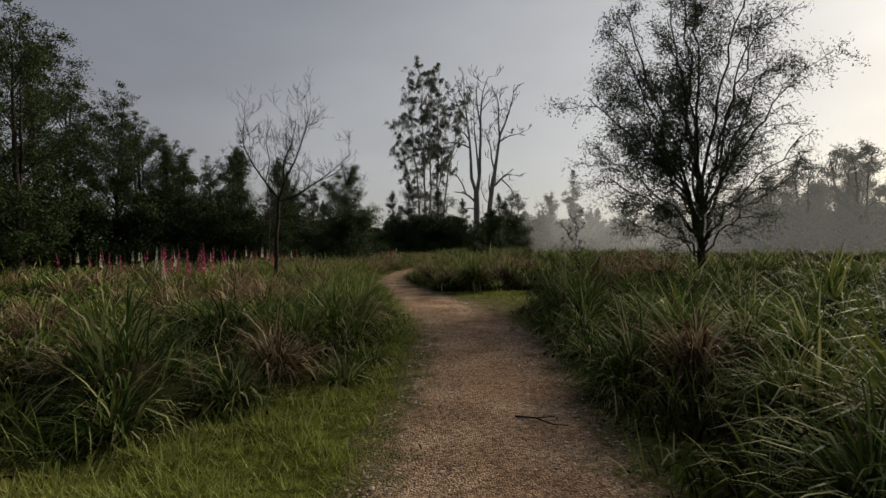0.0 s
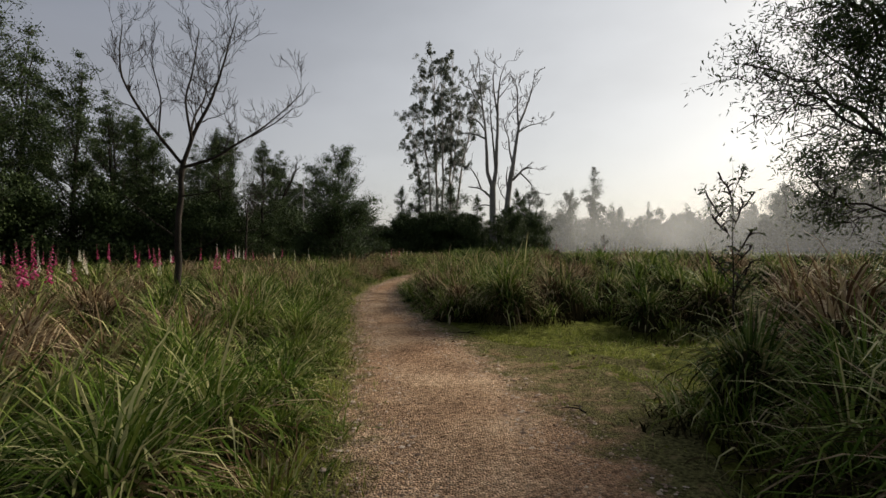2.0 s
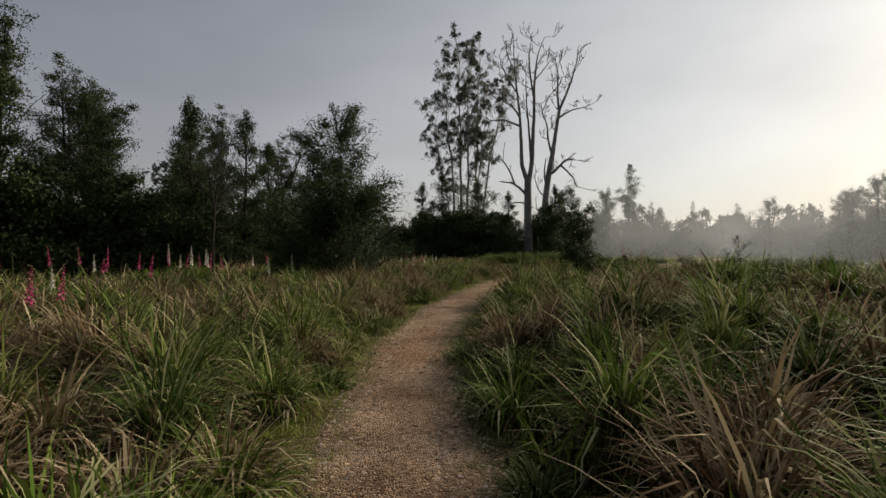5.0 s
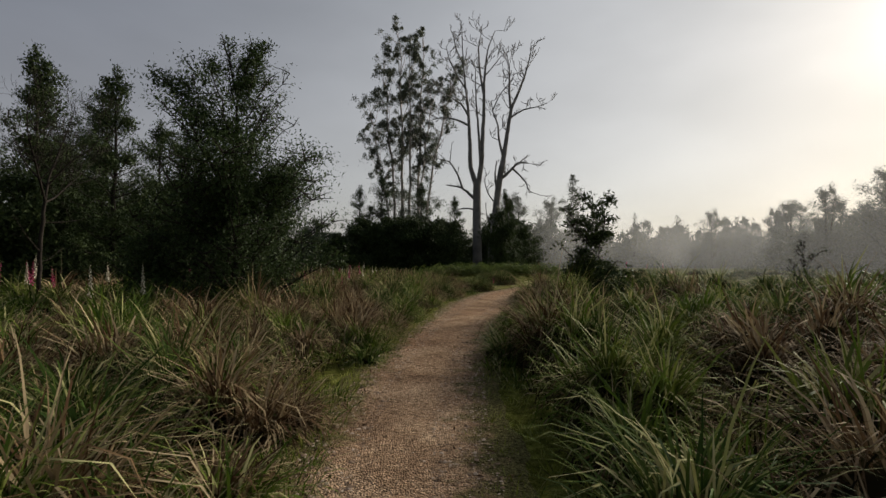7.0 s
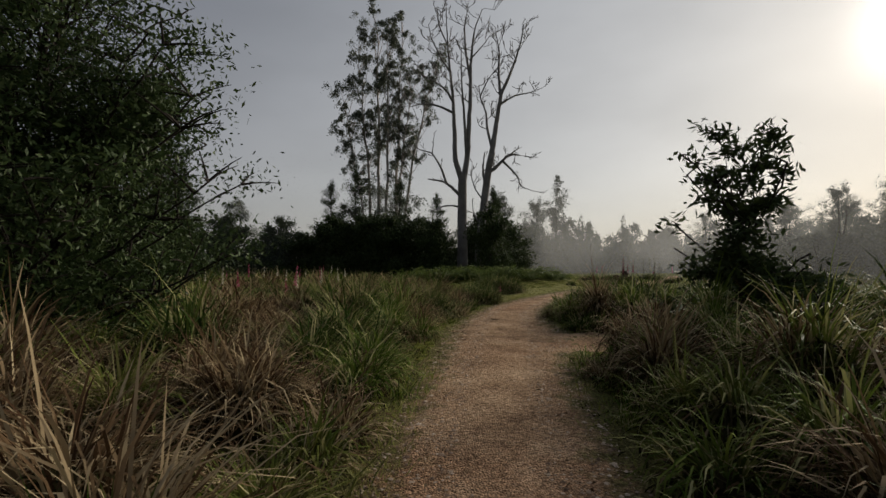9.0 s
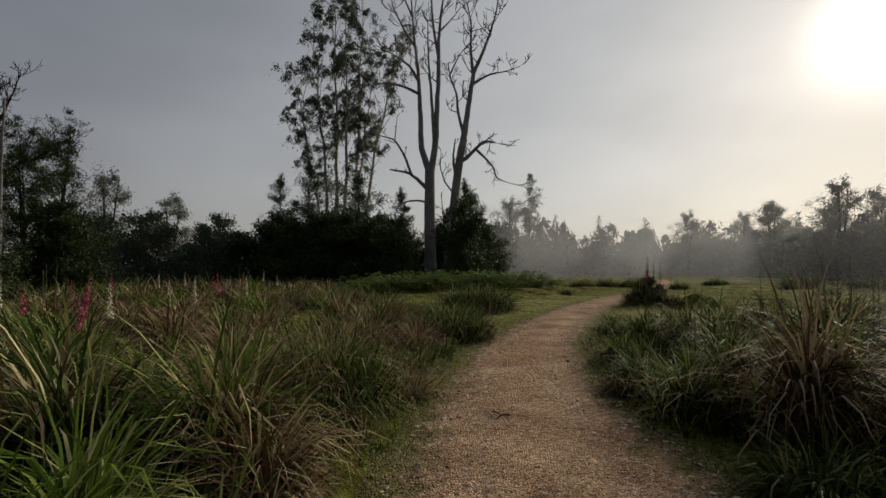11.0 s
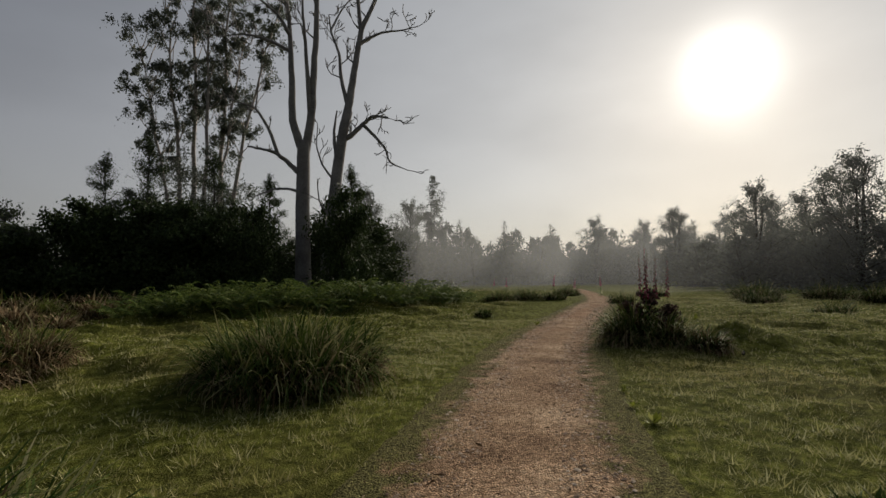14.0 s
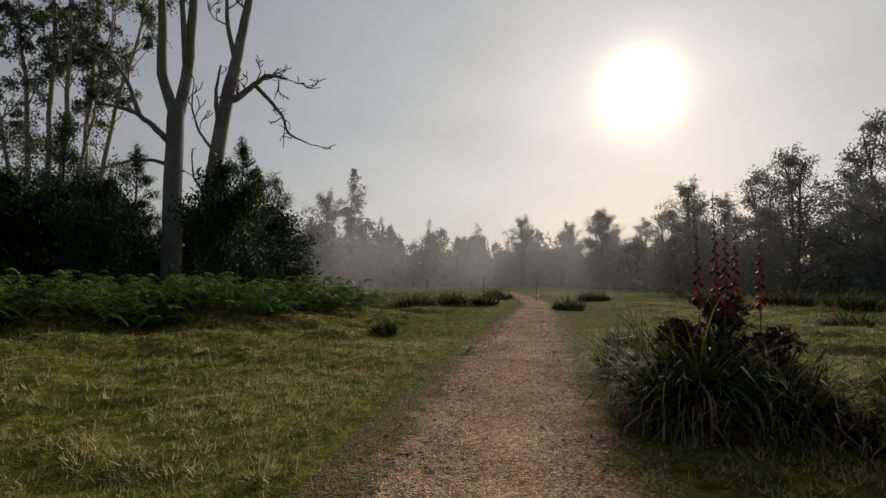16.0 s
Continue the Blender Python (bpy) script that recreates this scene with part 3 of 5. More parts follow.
def build_rough_grass():
    bands = [(0.5, 0.5, 3.4, -3, 50, 46, 0.24, 0.0115), (0.75, 3.4, 7, -3, 56, 34, 0.34, 0.016), (1.1, 7, 15, 0, 72, 42, 0.5, 0.026),
             (1.6, 15, 36, 4, 100, 22, 0.9, 0.045), (3.6, 36, 100, 10, 130, 16, 2.0, 0.09)]
    green, dark, dry, thatch, domes = [], [], [], [], []
    for step, near, far, y0, y1, blades, wide in [(0.66, 0.55, 3.0, -3, 50, 260, 0.0145), (0.95, 3.0, 7.5, -3, 56, 250, 0.019), (1.5, 7.5, 16, 0, 72, 210, 0.03)]:
        (g, s, w), dead, dome = tussock_field(step, near, far, y0, y1, blades, wide)
        thatch.append(dead)
        green += g
        dark += s
        dry += w
        domes.append(dome)
    for step, near, far, y0, y1, count, spread, width in bands:
        x, y = scatter(step, near, far, y0, y1)
        t = tall_grass(x, y)
        ok = t > 0.05
        x, y, t = x[ok], y[ok], t[ok]
        patchy = lumps(x, y, 3.1)
        low = 0.68 if far < 16 else 1.0
        h = low * np.where((y > 41) & (off_path(x, y) > 0) & (y < 50), np.interp(y, [41, 45, 47], [1.0, 0.7, 0.4]), 1.0) * (0.3 + 0.55 * t) * (1 + 0.25 * patchy + 0.34 * rng.normal(size=len(x)).clip(-1.5, 1.5))
        dryness = np.where(y < 9, 0.12, 0.26) + 0.24 * np.clip(lumps(x + 30, y, 7.5) + 0.3, 0, 1) + 0.28 * (off_path(x, y) < -1.4) * np.clip((y - 17) / 7, 0, 1) + 0.26 * (off_path(x, y) > 1.2) * np.clip((y - 18) / 5, 0, 1) * (y < 38)
        dryness = np.where((off_path(x, y) > 0) & ((y < 16) | (y > 39)), 0.1, dryness) + 0.6 * np.exp(-(((x + 4.6) / 1.3) ** 2 + ((y - 11.6) / 2.0) ** 2))
        dryness = np.where((off_path(x, y) < 0) & (off_path(x, y) > -2.6) & (y > 8.5) & (y < 14.5), 0.05, dryness)
        is_dry = (rng.uniform(size=len(x)) < dryness) & ((t > 0.9) | (off_path(x, y) < 0))
        lift = h * np.where(off_path(x, y) > 0, 0.46, 0.2) * np.clip(t * 1.3 - 0.3, 0, 1)
        green.append(tuft_blades(x[~is_dry], y[~is_dry], (h - 0.6 * lift)[~is_dry], count, spread, width, False, lift[~is_dry]))
        dry.append(tuft_blades(x[is_dry], y[is_dry], (h - 0.6 * lift)[is_dry] * 0.95, count, spread, width * 0.8, True, lift[is_dry] * 0.7))
        # near-black blades low in each tuft draw its shade as colour
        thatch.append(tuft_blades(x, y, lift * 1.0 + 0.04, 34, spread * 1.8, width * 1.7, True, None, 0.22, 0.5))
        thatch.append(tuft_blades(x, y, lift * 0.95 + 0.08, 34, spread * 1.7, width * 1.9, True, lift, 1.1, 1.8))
        fringe = (t < 0.75) & (off_path(x, y) < 0) & (step < 0.7)
        green.append(tuft_blades(x[fringe], y[fringe], np.full(fringe.sum(), 0.3), count, spread * 1.6, width * 0.8, False))
        thin = rng.uniform(size=len(x)) < np.where(off_path(x, y) > 0, 0.15, 0.4)
        dry.append(tuft_blades(x[thin], y[thin], h[thin] * 1.2, 4, spread, width * 0.7, False))
    # flattened mats of last year's straw on the open side
    x, y = scatter(0.42, 1.3, 7.5, 16, 46)
    mat = (off_path(x, y) < 0) & (tall_grass(x, y) > 0.8) & (lumps(x + 12, y, 2.7) > 0.25)
    x, y = x[mat], y[mat]
    dry.append(tuft_blades(x, y, 0.42 + 0.1 * lumps(x, y, 1.0), 46, 0.4, 0.013, True, np.full(len(x), 0.34), 1.25, 0.45))
    tagged(new("rough_grass", blades_mesh("rough_grass", np.concatenate(green), GRASS)), "tall arching green tussock grass filling the meadow", "grass", kind="stuff")
    tagged(new("dark_sedge", blades_mesh("dark_sedge", np.concatenate(dark), SEDGE)), "dark green arching sedge tussocks among the grass", "sedge", kind="stuff")
    tagged(new("dry_grass", blades_mesh("dry_grass", np.concatenate(dry), STRAW)), "dry straw-coloured stalks and dead blades among the tussocks", "dry grass", kind="stuff")
    tagged(new("shade_dark_thatch", blades_mesh("shade_dark_thatch", np.concatenate(thatch), SHADE_THATCH)), "thatch of old blades under the tussocks, blackened for their shade", "dead grass", kind="stuff")
    tagged(new("tussock_bases", pedestals(*(np.concatenate(v) for v in zip(*domes)))), "packed bases of old grass tussocks, blackened for their shade", "grass roots", kind="stuff")


def build_lawn():
    """Short turf beside the path, in the bay and over the open far half."""
    out = []
    for step, near, far, y0, y1, count, spread, width, tall in [(0.1, 0.4, 3.0, -3, 60, 22, 0.08, 0.008, 0.075), (0.2, 3.0, 9, -3, 72, 24, 0.16, 0.013, 0.075),
                                                               (0.42, 9, 24, 36, 95, 14, 0.3, 0.03, 0.085)]:
        x, y = scatter(step, near, far, y0, y1)
        t = tall_grass(x, y)
        d = np.abs(off_path(x, y)) - half_width(y)
        on_spur = (x > -0.2) & (x < 6.5) & (np.abs(y - 38.35 - 0.12 * x) < 1.05)
        ok = (t < 0.35) & ~(on_spur & (rng.uniform(size=len(x)) < 0.93)) & (rng.uniform(size=len(x)) < np.clip((d + 0.3) / 0.5, 0.03, 1) ** 1.4)
        ok &= ~((y < 36) & (off_path(x, y) > 0) & (lumps(x + 8, y, 0.55) + rng.normal(size=len(x)) * 0.25 > 0.15))
        apron = (off_path(x, y) > 0) & (np.abs(y - 11.9) < 2.4)
        ok &= ~(apron & (rng.uniform(size=len(x)) > np.clip(d / 1.5, 0.05, 1) * (0.85 + 0.6 * lumps(x, y, 0.9))))
        x, y, d = x[ok], y[ok], d[ok]
        h = tall * np.where(np.abs(d) < 0.25, 1.35, 1.0) * (1 + 0.35 * lumps(x, y, 1.1) + 0.35 * lumps(x + 3, y, 0.4)) * np.clip(0.5 + d, 0.5, 1.2) * np.where(y < 36, 1.0 + np.where(off_path(x, y) > 0, 0.35, 1.0), 1.0)
        v = tuft_blades(x, y, h, count, spread, width * 1.2, False).reshape(-1, 7, 3)
        out.append(v[:, [0, 1, 6]].reshape(-1, 3))
    blades = np.concatenate(out).reshape(-1, 3, 3)
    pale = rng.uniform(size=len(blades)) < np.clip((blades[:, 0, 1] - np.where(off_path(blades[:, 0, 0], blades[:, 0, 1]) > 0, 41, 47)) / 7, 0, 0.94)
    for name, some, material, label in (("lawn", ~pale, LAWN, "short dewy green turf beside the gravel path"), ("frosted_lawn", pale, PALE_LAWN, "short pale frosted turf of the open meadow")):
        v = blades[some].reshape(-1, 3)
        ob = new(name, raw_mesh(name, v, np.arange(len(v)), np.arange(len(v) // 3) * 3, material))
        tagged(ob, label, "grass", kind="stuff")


build_rough_grass()
build_lawn()


def tussock(x, y, radius, height, count, width=0.008, label="", dry=0.33):
    """A single rounded clump of sedge: green outer blades over a skirt of dead ones."""
    thing = new("grass_tussock")
    thing.location = (UNIT * x, UNIT * y, 0)
    # the core's near-black dead blades colour in the shade inside the clump
    for name, material, n, hh, is_dry in (("green_tuft", SEDGE, int(count * (1 - dry)), 1.0, False), ("dead_skirt", STRAW, int(count * dry), 0.75, True), ("shade_core", SHADE_THATCH, count // 4, 0.5, None)):
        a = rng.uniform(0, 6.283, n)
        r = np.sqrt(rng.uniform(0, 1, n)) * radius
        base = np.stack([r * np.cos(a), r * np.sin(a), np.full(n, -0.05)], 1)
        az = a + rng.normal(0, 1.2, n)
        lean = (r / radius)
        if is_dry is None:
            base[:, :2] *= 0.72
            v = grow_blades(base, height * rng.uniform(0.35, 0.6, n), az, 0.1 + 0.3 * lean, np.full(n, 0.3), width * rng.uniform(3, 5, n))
        else:
            base[:, :2] *= 0.8
            base[:, 2] += (0.55 if not is_dry else 0.4) * height * rng.uniform(0, 1, n) * np.sqrt(1.02 - lean ** 2)
            v = grow_blades(base, height * hh * rng.gamma(5, 0.15, n).clip(0.3, 1.15), az, 0.05 + 0.75 * lean * rng.uniform(0.1, 1, n),
                            rng.gamma(3.2, 0.6 if not is_dry else 0.75, n).clip(0, 3.0), width * rng.uniform(0.6, 1.5, n))
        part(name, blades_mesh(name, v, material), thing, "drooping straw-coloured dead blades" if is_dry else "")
    tagged(thing, label or "rounded clump of dark green sedge on the lawn", "grass clump", "clumps on the lawn")
    thing.location.z = UNIT * float(rise(np.array(x), np.array(y)))
    return thing


tussock(0.95, 46.9, 0.9, 0.75, 3000, label="bushy green sedge clump at the edge of the gravel path")
tussock(-1.15, 42.1, 0.6, 0.85, 2600, label="bright green sedge tussock leaning over the path edge", dry=0.12)
tussock(2.95, 53.0, 1.25, 0.76, 7000, 0.015, dry=0.4, label="large rounded dark sedge clump alone on the dewy lawn")
tussock(9.1, 54.1, 0.44, 0.78, 3600, 0.017, label="tall tangled sedge clump beside the path with foxgloves in it", dry=0.6)
tussock(9.4, 53.6, 0.46, 0.58, 3200, 0.016, label="tangled half-dead sedge clump beside the path", dry=0.65)
tussock(9.65, 53.0, 0.42, 0.42, 2000, 0.015, label="low tangled clump of half-dead sedge beside the path", dry=0.7)
tussock(10.3, 55.6, 0.6, 0.7, 1200)
tussock(1.15, 48.75, 0.75, 0.6, 3400, 0.014, label="low green sedge clump on the lawn beside the path", dry=0.3)
tussock(0.2, 49.2, 0.7, 0.6, 2600, 0.014, label="low half-dead sedge clump on the lawn", dry=0.5)
for cx, cy in [(-1.3, 54.9), (-2.2, 54.7), (-0.85, 55.6), (-2.9, 55.6), (-1.9, 56.0), (-3.2, 54.3)]:
    tussock(cx, cy, 0.85, 0.85, 2600, 0.016, label="tall brown half-dead grass clump at the lawn edge", dry=0.85)
for cx, cy, cr, ch in [(13.9, 69.2, 0.9, 0.7), (16.2, 70.5, 1.0, 0.75), (17.8, 70.4, 0.8, 0.6), (26.7, 65.4, 1.4, 0.9), (24.6, 63.5, 1.0, 0.8), (29.3, 61.4, 1.2, 0.9), (31.5, 65, 1.5, 0.9),
                       (18.9, 66.2, 0.7, 0.55), (22.5, 76, 1.0, 0.7), (26, 72, 1.1, 0.7), (9.5, 61.5, 0.3, 0.3), (12.5, 58.0, 0.25, 0.3), (21, 58, 0.8, 0.6), (33, 71, 1.5, 0.9)]:
    tussock(cx, cy, cr, ch, int(500 + 500 * cr), 0.016)


# ---- bracken ----
def build_bracken():
    """A low bank of bracken: many arching fronds, each a rib with tapering leaflets."""
    n = 1900
    u = rng.uniform(0, 1, n)
    x = 0.0 + 12.5 * u + rng.normal(0, 0.5, n) - 1.0
    y = 63.6 - 1.4 * np.sin(u * 2.6) + 4.2 * u ** 2.0 + rng.uniform(0.2, 4.5, n) + 0.5 * np.sin(x * 2.3) * (rng.uniform(0, 1, n) < 0.6)
    cx = []
    for px, py in zip(x, y):
        h = float(rise(np.array(px), np.array(py)))
        a = rng.uniform(0, 6.283)
        reach, top = rng.uniform(0.4, 0.85), rng.uniform(0.34, 0.72) * (1 + 0.45 * float(lumps(np.array(px), np.array(py), 2.4)))
        t = np.linspace(0.25, 1, 11)
        rib = np.stack([px + np.cos(a) * reach * t ** 1.4, py + np.sin(a) * reach * t ** 1.4, h + top * np.sin(t * 1.9)], 1)
        side = np.array([-math.sin(a), math.cos(a), 0])
        along = np.array([math.cos(a), math.sin(a), 0])
        for i in range(10):
            ln = 0.26 * (1.05 - t[i]) + 0.03
            for sgn in (-1, 1):
                tip = rib[i] + side * sgn * ln + along * 0.05 - np.array([0, 0, 0.06])
                mid = (rib[i] + tip) * 0.5
                cx.append(np.stack([rib[i], mid + along * 0.035, tip, mid - along * 0.035]))
    ob = new("bracken", quads_mesh("bracken", np.concatenate(cx), FERN))
    tagged(ob, "low bank of green bracken fern along the lawn", "fern", kind="stuff")


build_bracken()


# ---- trees ----
def leafy_tree(name, height, profile, limbs, leaves, leaf, bark, leaf_mat, trunk_r, label, trunks=1, low=0.15, lean=0.0, leaf_w=None, spread=0.3, sparse=1.0, twigs=5, droop=0.3, rise_angle=0.35, category="tree", lobes=0.22, fine=True, clear=0.06, low_leaves=1.0):
    """A tree whose limbs run from the trunk out to a crown with the given profile (relative height, radius in metres)."""
    thing = new(name)
    tubes = Tubes()
    pu, pr = [p[0] for p in profile], [p[1] for p in profile]
    stems = []
    for k in range(trunks):
        a = rng.uniform(0, 6.283)
        off = 0.0 if trunks == 1 else rng.uniform(0.1, 0.35) * max(pr)
        top = np.array([math.cos(a) * off + lean, math.sin(a) * off, height * rng.uniform(0.82, 0.97)])
        mid = np.array([top[0] * 0.35, top[1] * 0.35, top[2] * 0.5])
        p = bezier((0.12 * math.cos(a) * trunks * trunk_r * 3, 0.12 * math.sin(a) * trunks * trunk_r * 3, -0.15), mid, top, 12, trunk_r * 0.25)
        r = trunk_r * (1 - np.linspace(0, 1, 12) * 0.9) * (1 if k == 0 else 0.75)
        r[0] *= 1.35
        tubes.add(p, r, 8)
        stems.append(p)
    pts, weight, wide, phase = [], [], [], rng.uniform(0, 6.28)
    for k in range(limbs):
        p = stems[k % trunks]
        u = low + (1 - low) * rng.uniform(0, 1) ** 1.15
        a = k * 2.4 + rng.uniform(-0.5, 0.5)
        rad = np.interp(u, pu, pr) * rng.uniform(0.5, 1.08) * (1 + lobes * math.sin(2 * a + 7 * u + phase))
        end = np.array([lean * u + math.cos(a) * rad, math.sin(a) * rad, height * u])
        s = np.clip((u - rise_angle * rad / max(height, 1) * 1.4) * 0.95, clear, 0.95)
        f = s * 11
        i = min(int(f), 10)
        start = p[i] + (p[i + 1] - p[i]) * (f - i)
        ctrl = start + (end - start) * 0.5 + np.array([0, 0, -0.06 * rad])
        limb = bezier(start, ctrl, end, 7, rad * 0.02)
        r0 = trunk_r * 0.28 * (1 - 0.75 * s)
        tubes.add(limb, np.linspace(r0, 0.012, 7), 5)
        heavy = rng.gamma(1.3)
        for q in range(twigs):
            j = rng.integers(2, 7)
            b = limb[j]
            d = rng.normal(size=3)
            d[2] = abs(d[2]) * 0.6 - 0.1
            d = d / np.linalg.norm(d) * rng.uniform(0.5, 1.0) * (0.3 * rad + 0.1)
            tw = bezier(b, b + d * 0.5 + np.array([0, 0, 0.05]), b + d, 4)
            if fine:
                tubes.add(tw, np.linspace(0.012 + 0.004 * rad, 0.005, 4), 3)
            pts.append(tw[1:])
            weight += [heavy * (0.3 + rad / max(pr)) * (low_leaves + (1 - low_leaves) * min(1, max(0, (u - 0.15) / 0.4)))] * 3
            wide += [spread * (0.5 + 0.5 * rad / max(pr))] * 3
    pts = np.concatenate(pts)
    tops = np.concatenate([s[-2:] for s in stems])
    weight = np.array(weight + [np.mean(weight)] * len(tops))
    wide = np.array(wide + [spread * 0.3] * len(tops))
    pts = np.concatenate([pts, tops])
    part("trunk", tubes.mesh("trunk", bark), thing)
    chosen = rng.choice(len(pts), int(leaves * sparse), p=weight / weight.sum())
    pick = pts[chosen]
    # leaves gather in sprays round the twigs
    spray = rng.normal(size=pick.shape) * wide[chosen][:, None]
    spray[:, 2] = spray[:, 2] * 0.7
    c = pick + spray
    part("crown", quads_mesh("crown", leaf_quads(c, leaf, leaf_w or leaf * 0.35, droop), leaf_mat), thing)
    tagged(thing, label, category)
    return thing


def put(thing, x, y, turn=0.0, size=1.0, tall=None):
    m = pose(UNIT * x, UNIT * y, UNIT * float(rise(np.array(x), np.array(y))) - 0.04, 0, 0, turn)
    thing.matrix_basis = m @ Matrix.Diagonal((size, size, tall or size, 1))
    return thing


def again(thing, x, y, turn, size=1.0, tall=None, label=""):
    ob = copy_thing(thing, pose(UNIT * x, UNIT * y, UNIT * float(rise(np.array(x), np.array(y))) - 0.04, 0, 0, turn))
    ob.scale = (size, size, tall or size)
    if label:
        tagged(ob, label)
    return ob


# the wattle by the path
def forked_tree(name, fork, limbs, leaves, leaf, leaf_w, bark, leaf_mat, trunk_r, label, side=12, twigs=10, spread=0.1, tone=None):
    """A short trunk that forks into long arching limbs; limbs holds (angle in degrees, reach, height, leafiness)."""
    thing = new(name)
    tubes = Tubes()
    trunk = bezier((0, 0, -0.15), (0.06, 0.02, fork * 0.6), (-0.03, 0.0, fork * 1.25), 9, 0.02)
    r = np.linspace(trunk_r, trunk_r * 0.72, 9)
    r[0] *= 1.3
    tubes.add(trunk, r, 9)
    pts, weight = [], []
    for k, (deg, reach, top, leafy) in enumerate(limbs):
        a = radians(deg)
        f = rng.uniform(4.5, 8) if top > 3.5 else rng.uniform(3.5, 6)
        i = int(f)
        start = trunk[i] + (trunk[i + 1] - trunk[i]) * (f - i) if i < 8 else trunk[8]
        end = np.array([math.cos(a) * reach, math.sin(a) * reach, top])
        ctrl = start + (end - start) * np.array([0.34, 0.34, 0.5])
        limb = bezier(start, ctrl, end, 14, 0.05)
        r0 = trunk_r * (0.16 + 0.03 * top)
        tubes.add(limb, np.linspace(r0, 0.012, 14) ** 1.0, 6)
        for q in range(int(side * (0.55 + 0.07 * top))):
            u = 0.22 + 0.78 * (q + rng.uniform(0, 1)) / (side * (0.55 + 0.07 * top))
            u = min(u, 0.999)
            n = int(u * 13)
            p0 = limb[n] + (limb[n + 1] - limb[n]) * (u * 13 - n)
            d = limb[n + 1] - limb[n]
            d = d / np.linalg.norm(d)
            turn = rng.normal(size=3)
            turn -= d * turn.dot(d)
            turn = turn / np.linalg.norm(turn)
            out = np.array([p0[0], p0[1], 0.0]) / (math.hypot(p0[0], p0[1]) + 0.3)
            go = d * 0.75 + turn * 0.75 + out * 0.35
            go = go / np.linalg.norm(go)
            ln = rng.uniform(0.6, 1.5) * (1.15 - 0.6 * u) * (0.75 + 0.05 * top)
            bough = bezier(p0, p0 + go * ln * 0.5 + np.array([0, 0, 0.06 * ln]), p0 + go * ln, 7, 0.03)
            tubes.add(bough, np.linspace(max(0.011, r0 * 0.42 * (1 - 0.7 * u)), 0.006, 7), 4)
            heavy = leafy * rng.gamma(1.6)
            for w in range(twigs):
                m = rng.integers(1, 7)
                t0 = bough[m]
                e = go * 0.5 + rng.normal(size=3) * 0.6
                e = e / np.linalg.norm(e) * rng.uniform(0.25, 0.62)
                tw = bezier(t0, t0 + e * 0.5 + np.array([0, 0, 0.02]), t0 + e + np.array([0, 0, -0.03]), 6)
                tubes.add(tw[::2], np.linspace(0.008, 0.004, 3), 3)
                pts.append(tw[1:])
                weight += [heavy * rng.uniform(0.3, 1.0)] * 5
    pts, weight = np.concatenate(pts), np.array(weight)
    part("trunk", tubes.mesh("trunk", bark), thing)
    c = pts[rng.choice(len(pts), leaves, p=weight / weight.sum())]
    c = c + rng.normal(size=c.shape) * spread
    part("crown", quads_mesh("crown", leaf_quads(c, leaf, leaf_w, 0.3), leaf_mat), thing)
    tagged(thing, label, "tree")
    return thing


rng = np.random.default_rng(21)
WATTLE_LIMBS = [(200, 0.6, 8.6, 1.4), (110, 1.0, 8.4, 1.3), (330, 1.2, 8.1, 1.1), (240, 1.3, 7.8, 1.3), (170, 1.9, 7.5, 1.4), (0, 1.5, 7.3, 1.0), (190, 2.4, 6.6, 1.5), (150, 2.2, 6.1, 1.4),
                (225, 2.0, 6.2, 1.3), (300, 1.6, 6.5, 0.9), (80, 2.2, 6.4, 0.9), (10, 2.0, 6.1, 0.8), (345, 2.3, 5.5, 0.8), (180, 2.9, 5.1, 1.3), (205, 2.3, 4.3, 1.1), (155, 2.6, 3.9, 1.0),
                (105, 2.5, 4.6, 0.8), (25, 2.2, 4.3, 0.7), (330, 2.1, 3.8, 0.7), (185, 2.5, 3.0, 1.0), (215, 2.0, 2.4, 0.8), (150, 2.0, 2.2, 0.8), (260, 1.7, 3.0, 0.7), (10, 2.3, 2.8, 0.4)]
put(forked_tree("wattle_tree", 1.7, WATTLE_LIMBS, 68000, 0.09, 0.02, DARK_BARK, DARK_LEAF, 0.115, "open-crowned dark wattle tree standing in the tall grass"), 6.72, 13.2, 0, 1.02)
# the dense young tree beside the path
put(leafy_tree("bushy_tree", 7.7, [(0, 2.0), (0.12, 2.3), (0.35, 2.45), (0.55, 2.3), (0.75, 1.9), (0.9, 1.25), (1, 0.4)], 190, 84000, 0.095, DARK_BARK, YOUNG_LEAF, 0.1,
               "dense dark-leaved young tree bushy down to the ground", trunks=1, low=0.03, leaf_w=0.036, spread=0.2, lobes=0.06, twigs=9), -6.9, 37.9, 0)

# dark trees of the left-hand wood
wood_tall = put(leafy_tree("wood_tree", 18, [(0, 1.5), (0.12, 2.6), (0.35, 3.6), (0.6, 3.9), (0.8, 3.0), (1, 0.8)], 84, 30000, 0.2, DARK_BARK, DARK_LEAF, 0.26,
                           "tall dark wattle at the edge of the wood", trunks=2, low=0.1, leaf_w=0.085, spread=0.34, twigs=6), -31, 40, 0, 1.12)
wood_cone = put(leafy_tree("conifer", 11, [(0, 2.6), (0.2, 2.9), (0.45, 2.3), (0.7, 1.4), (0.88, 0.7), (1, 0.2)], 110, 24000, 0.15, DARK_BARK, DARK_LEAF, 0.16,
                           "dark narrow-topped conifer at the edge of the wood", low=0.05, leaf_w=0.06, spread=0.26, fine=False, twigs=6, rise_angle=0.1), -18.4, 47, 0)
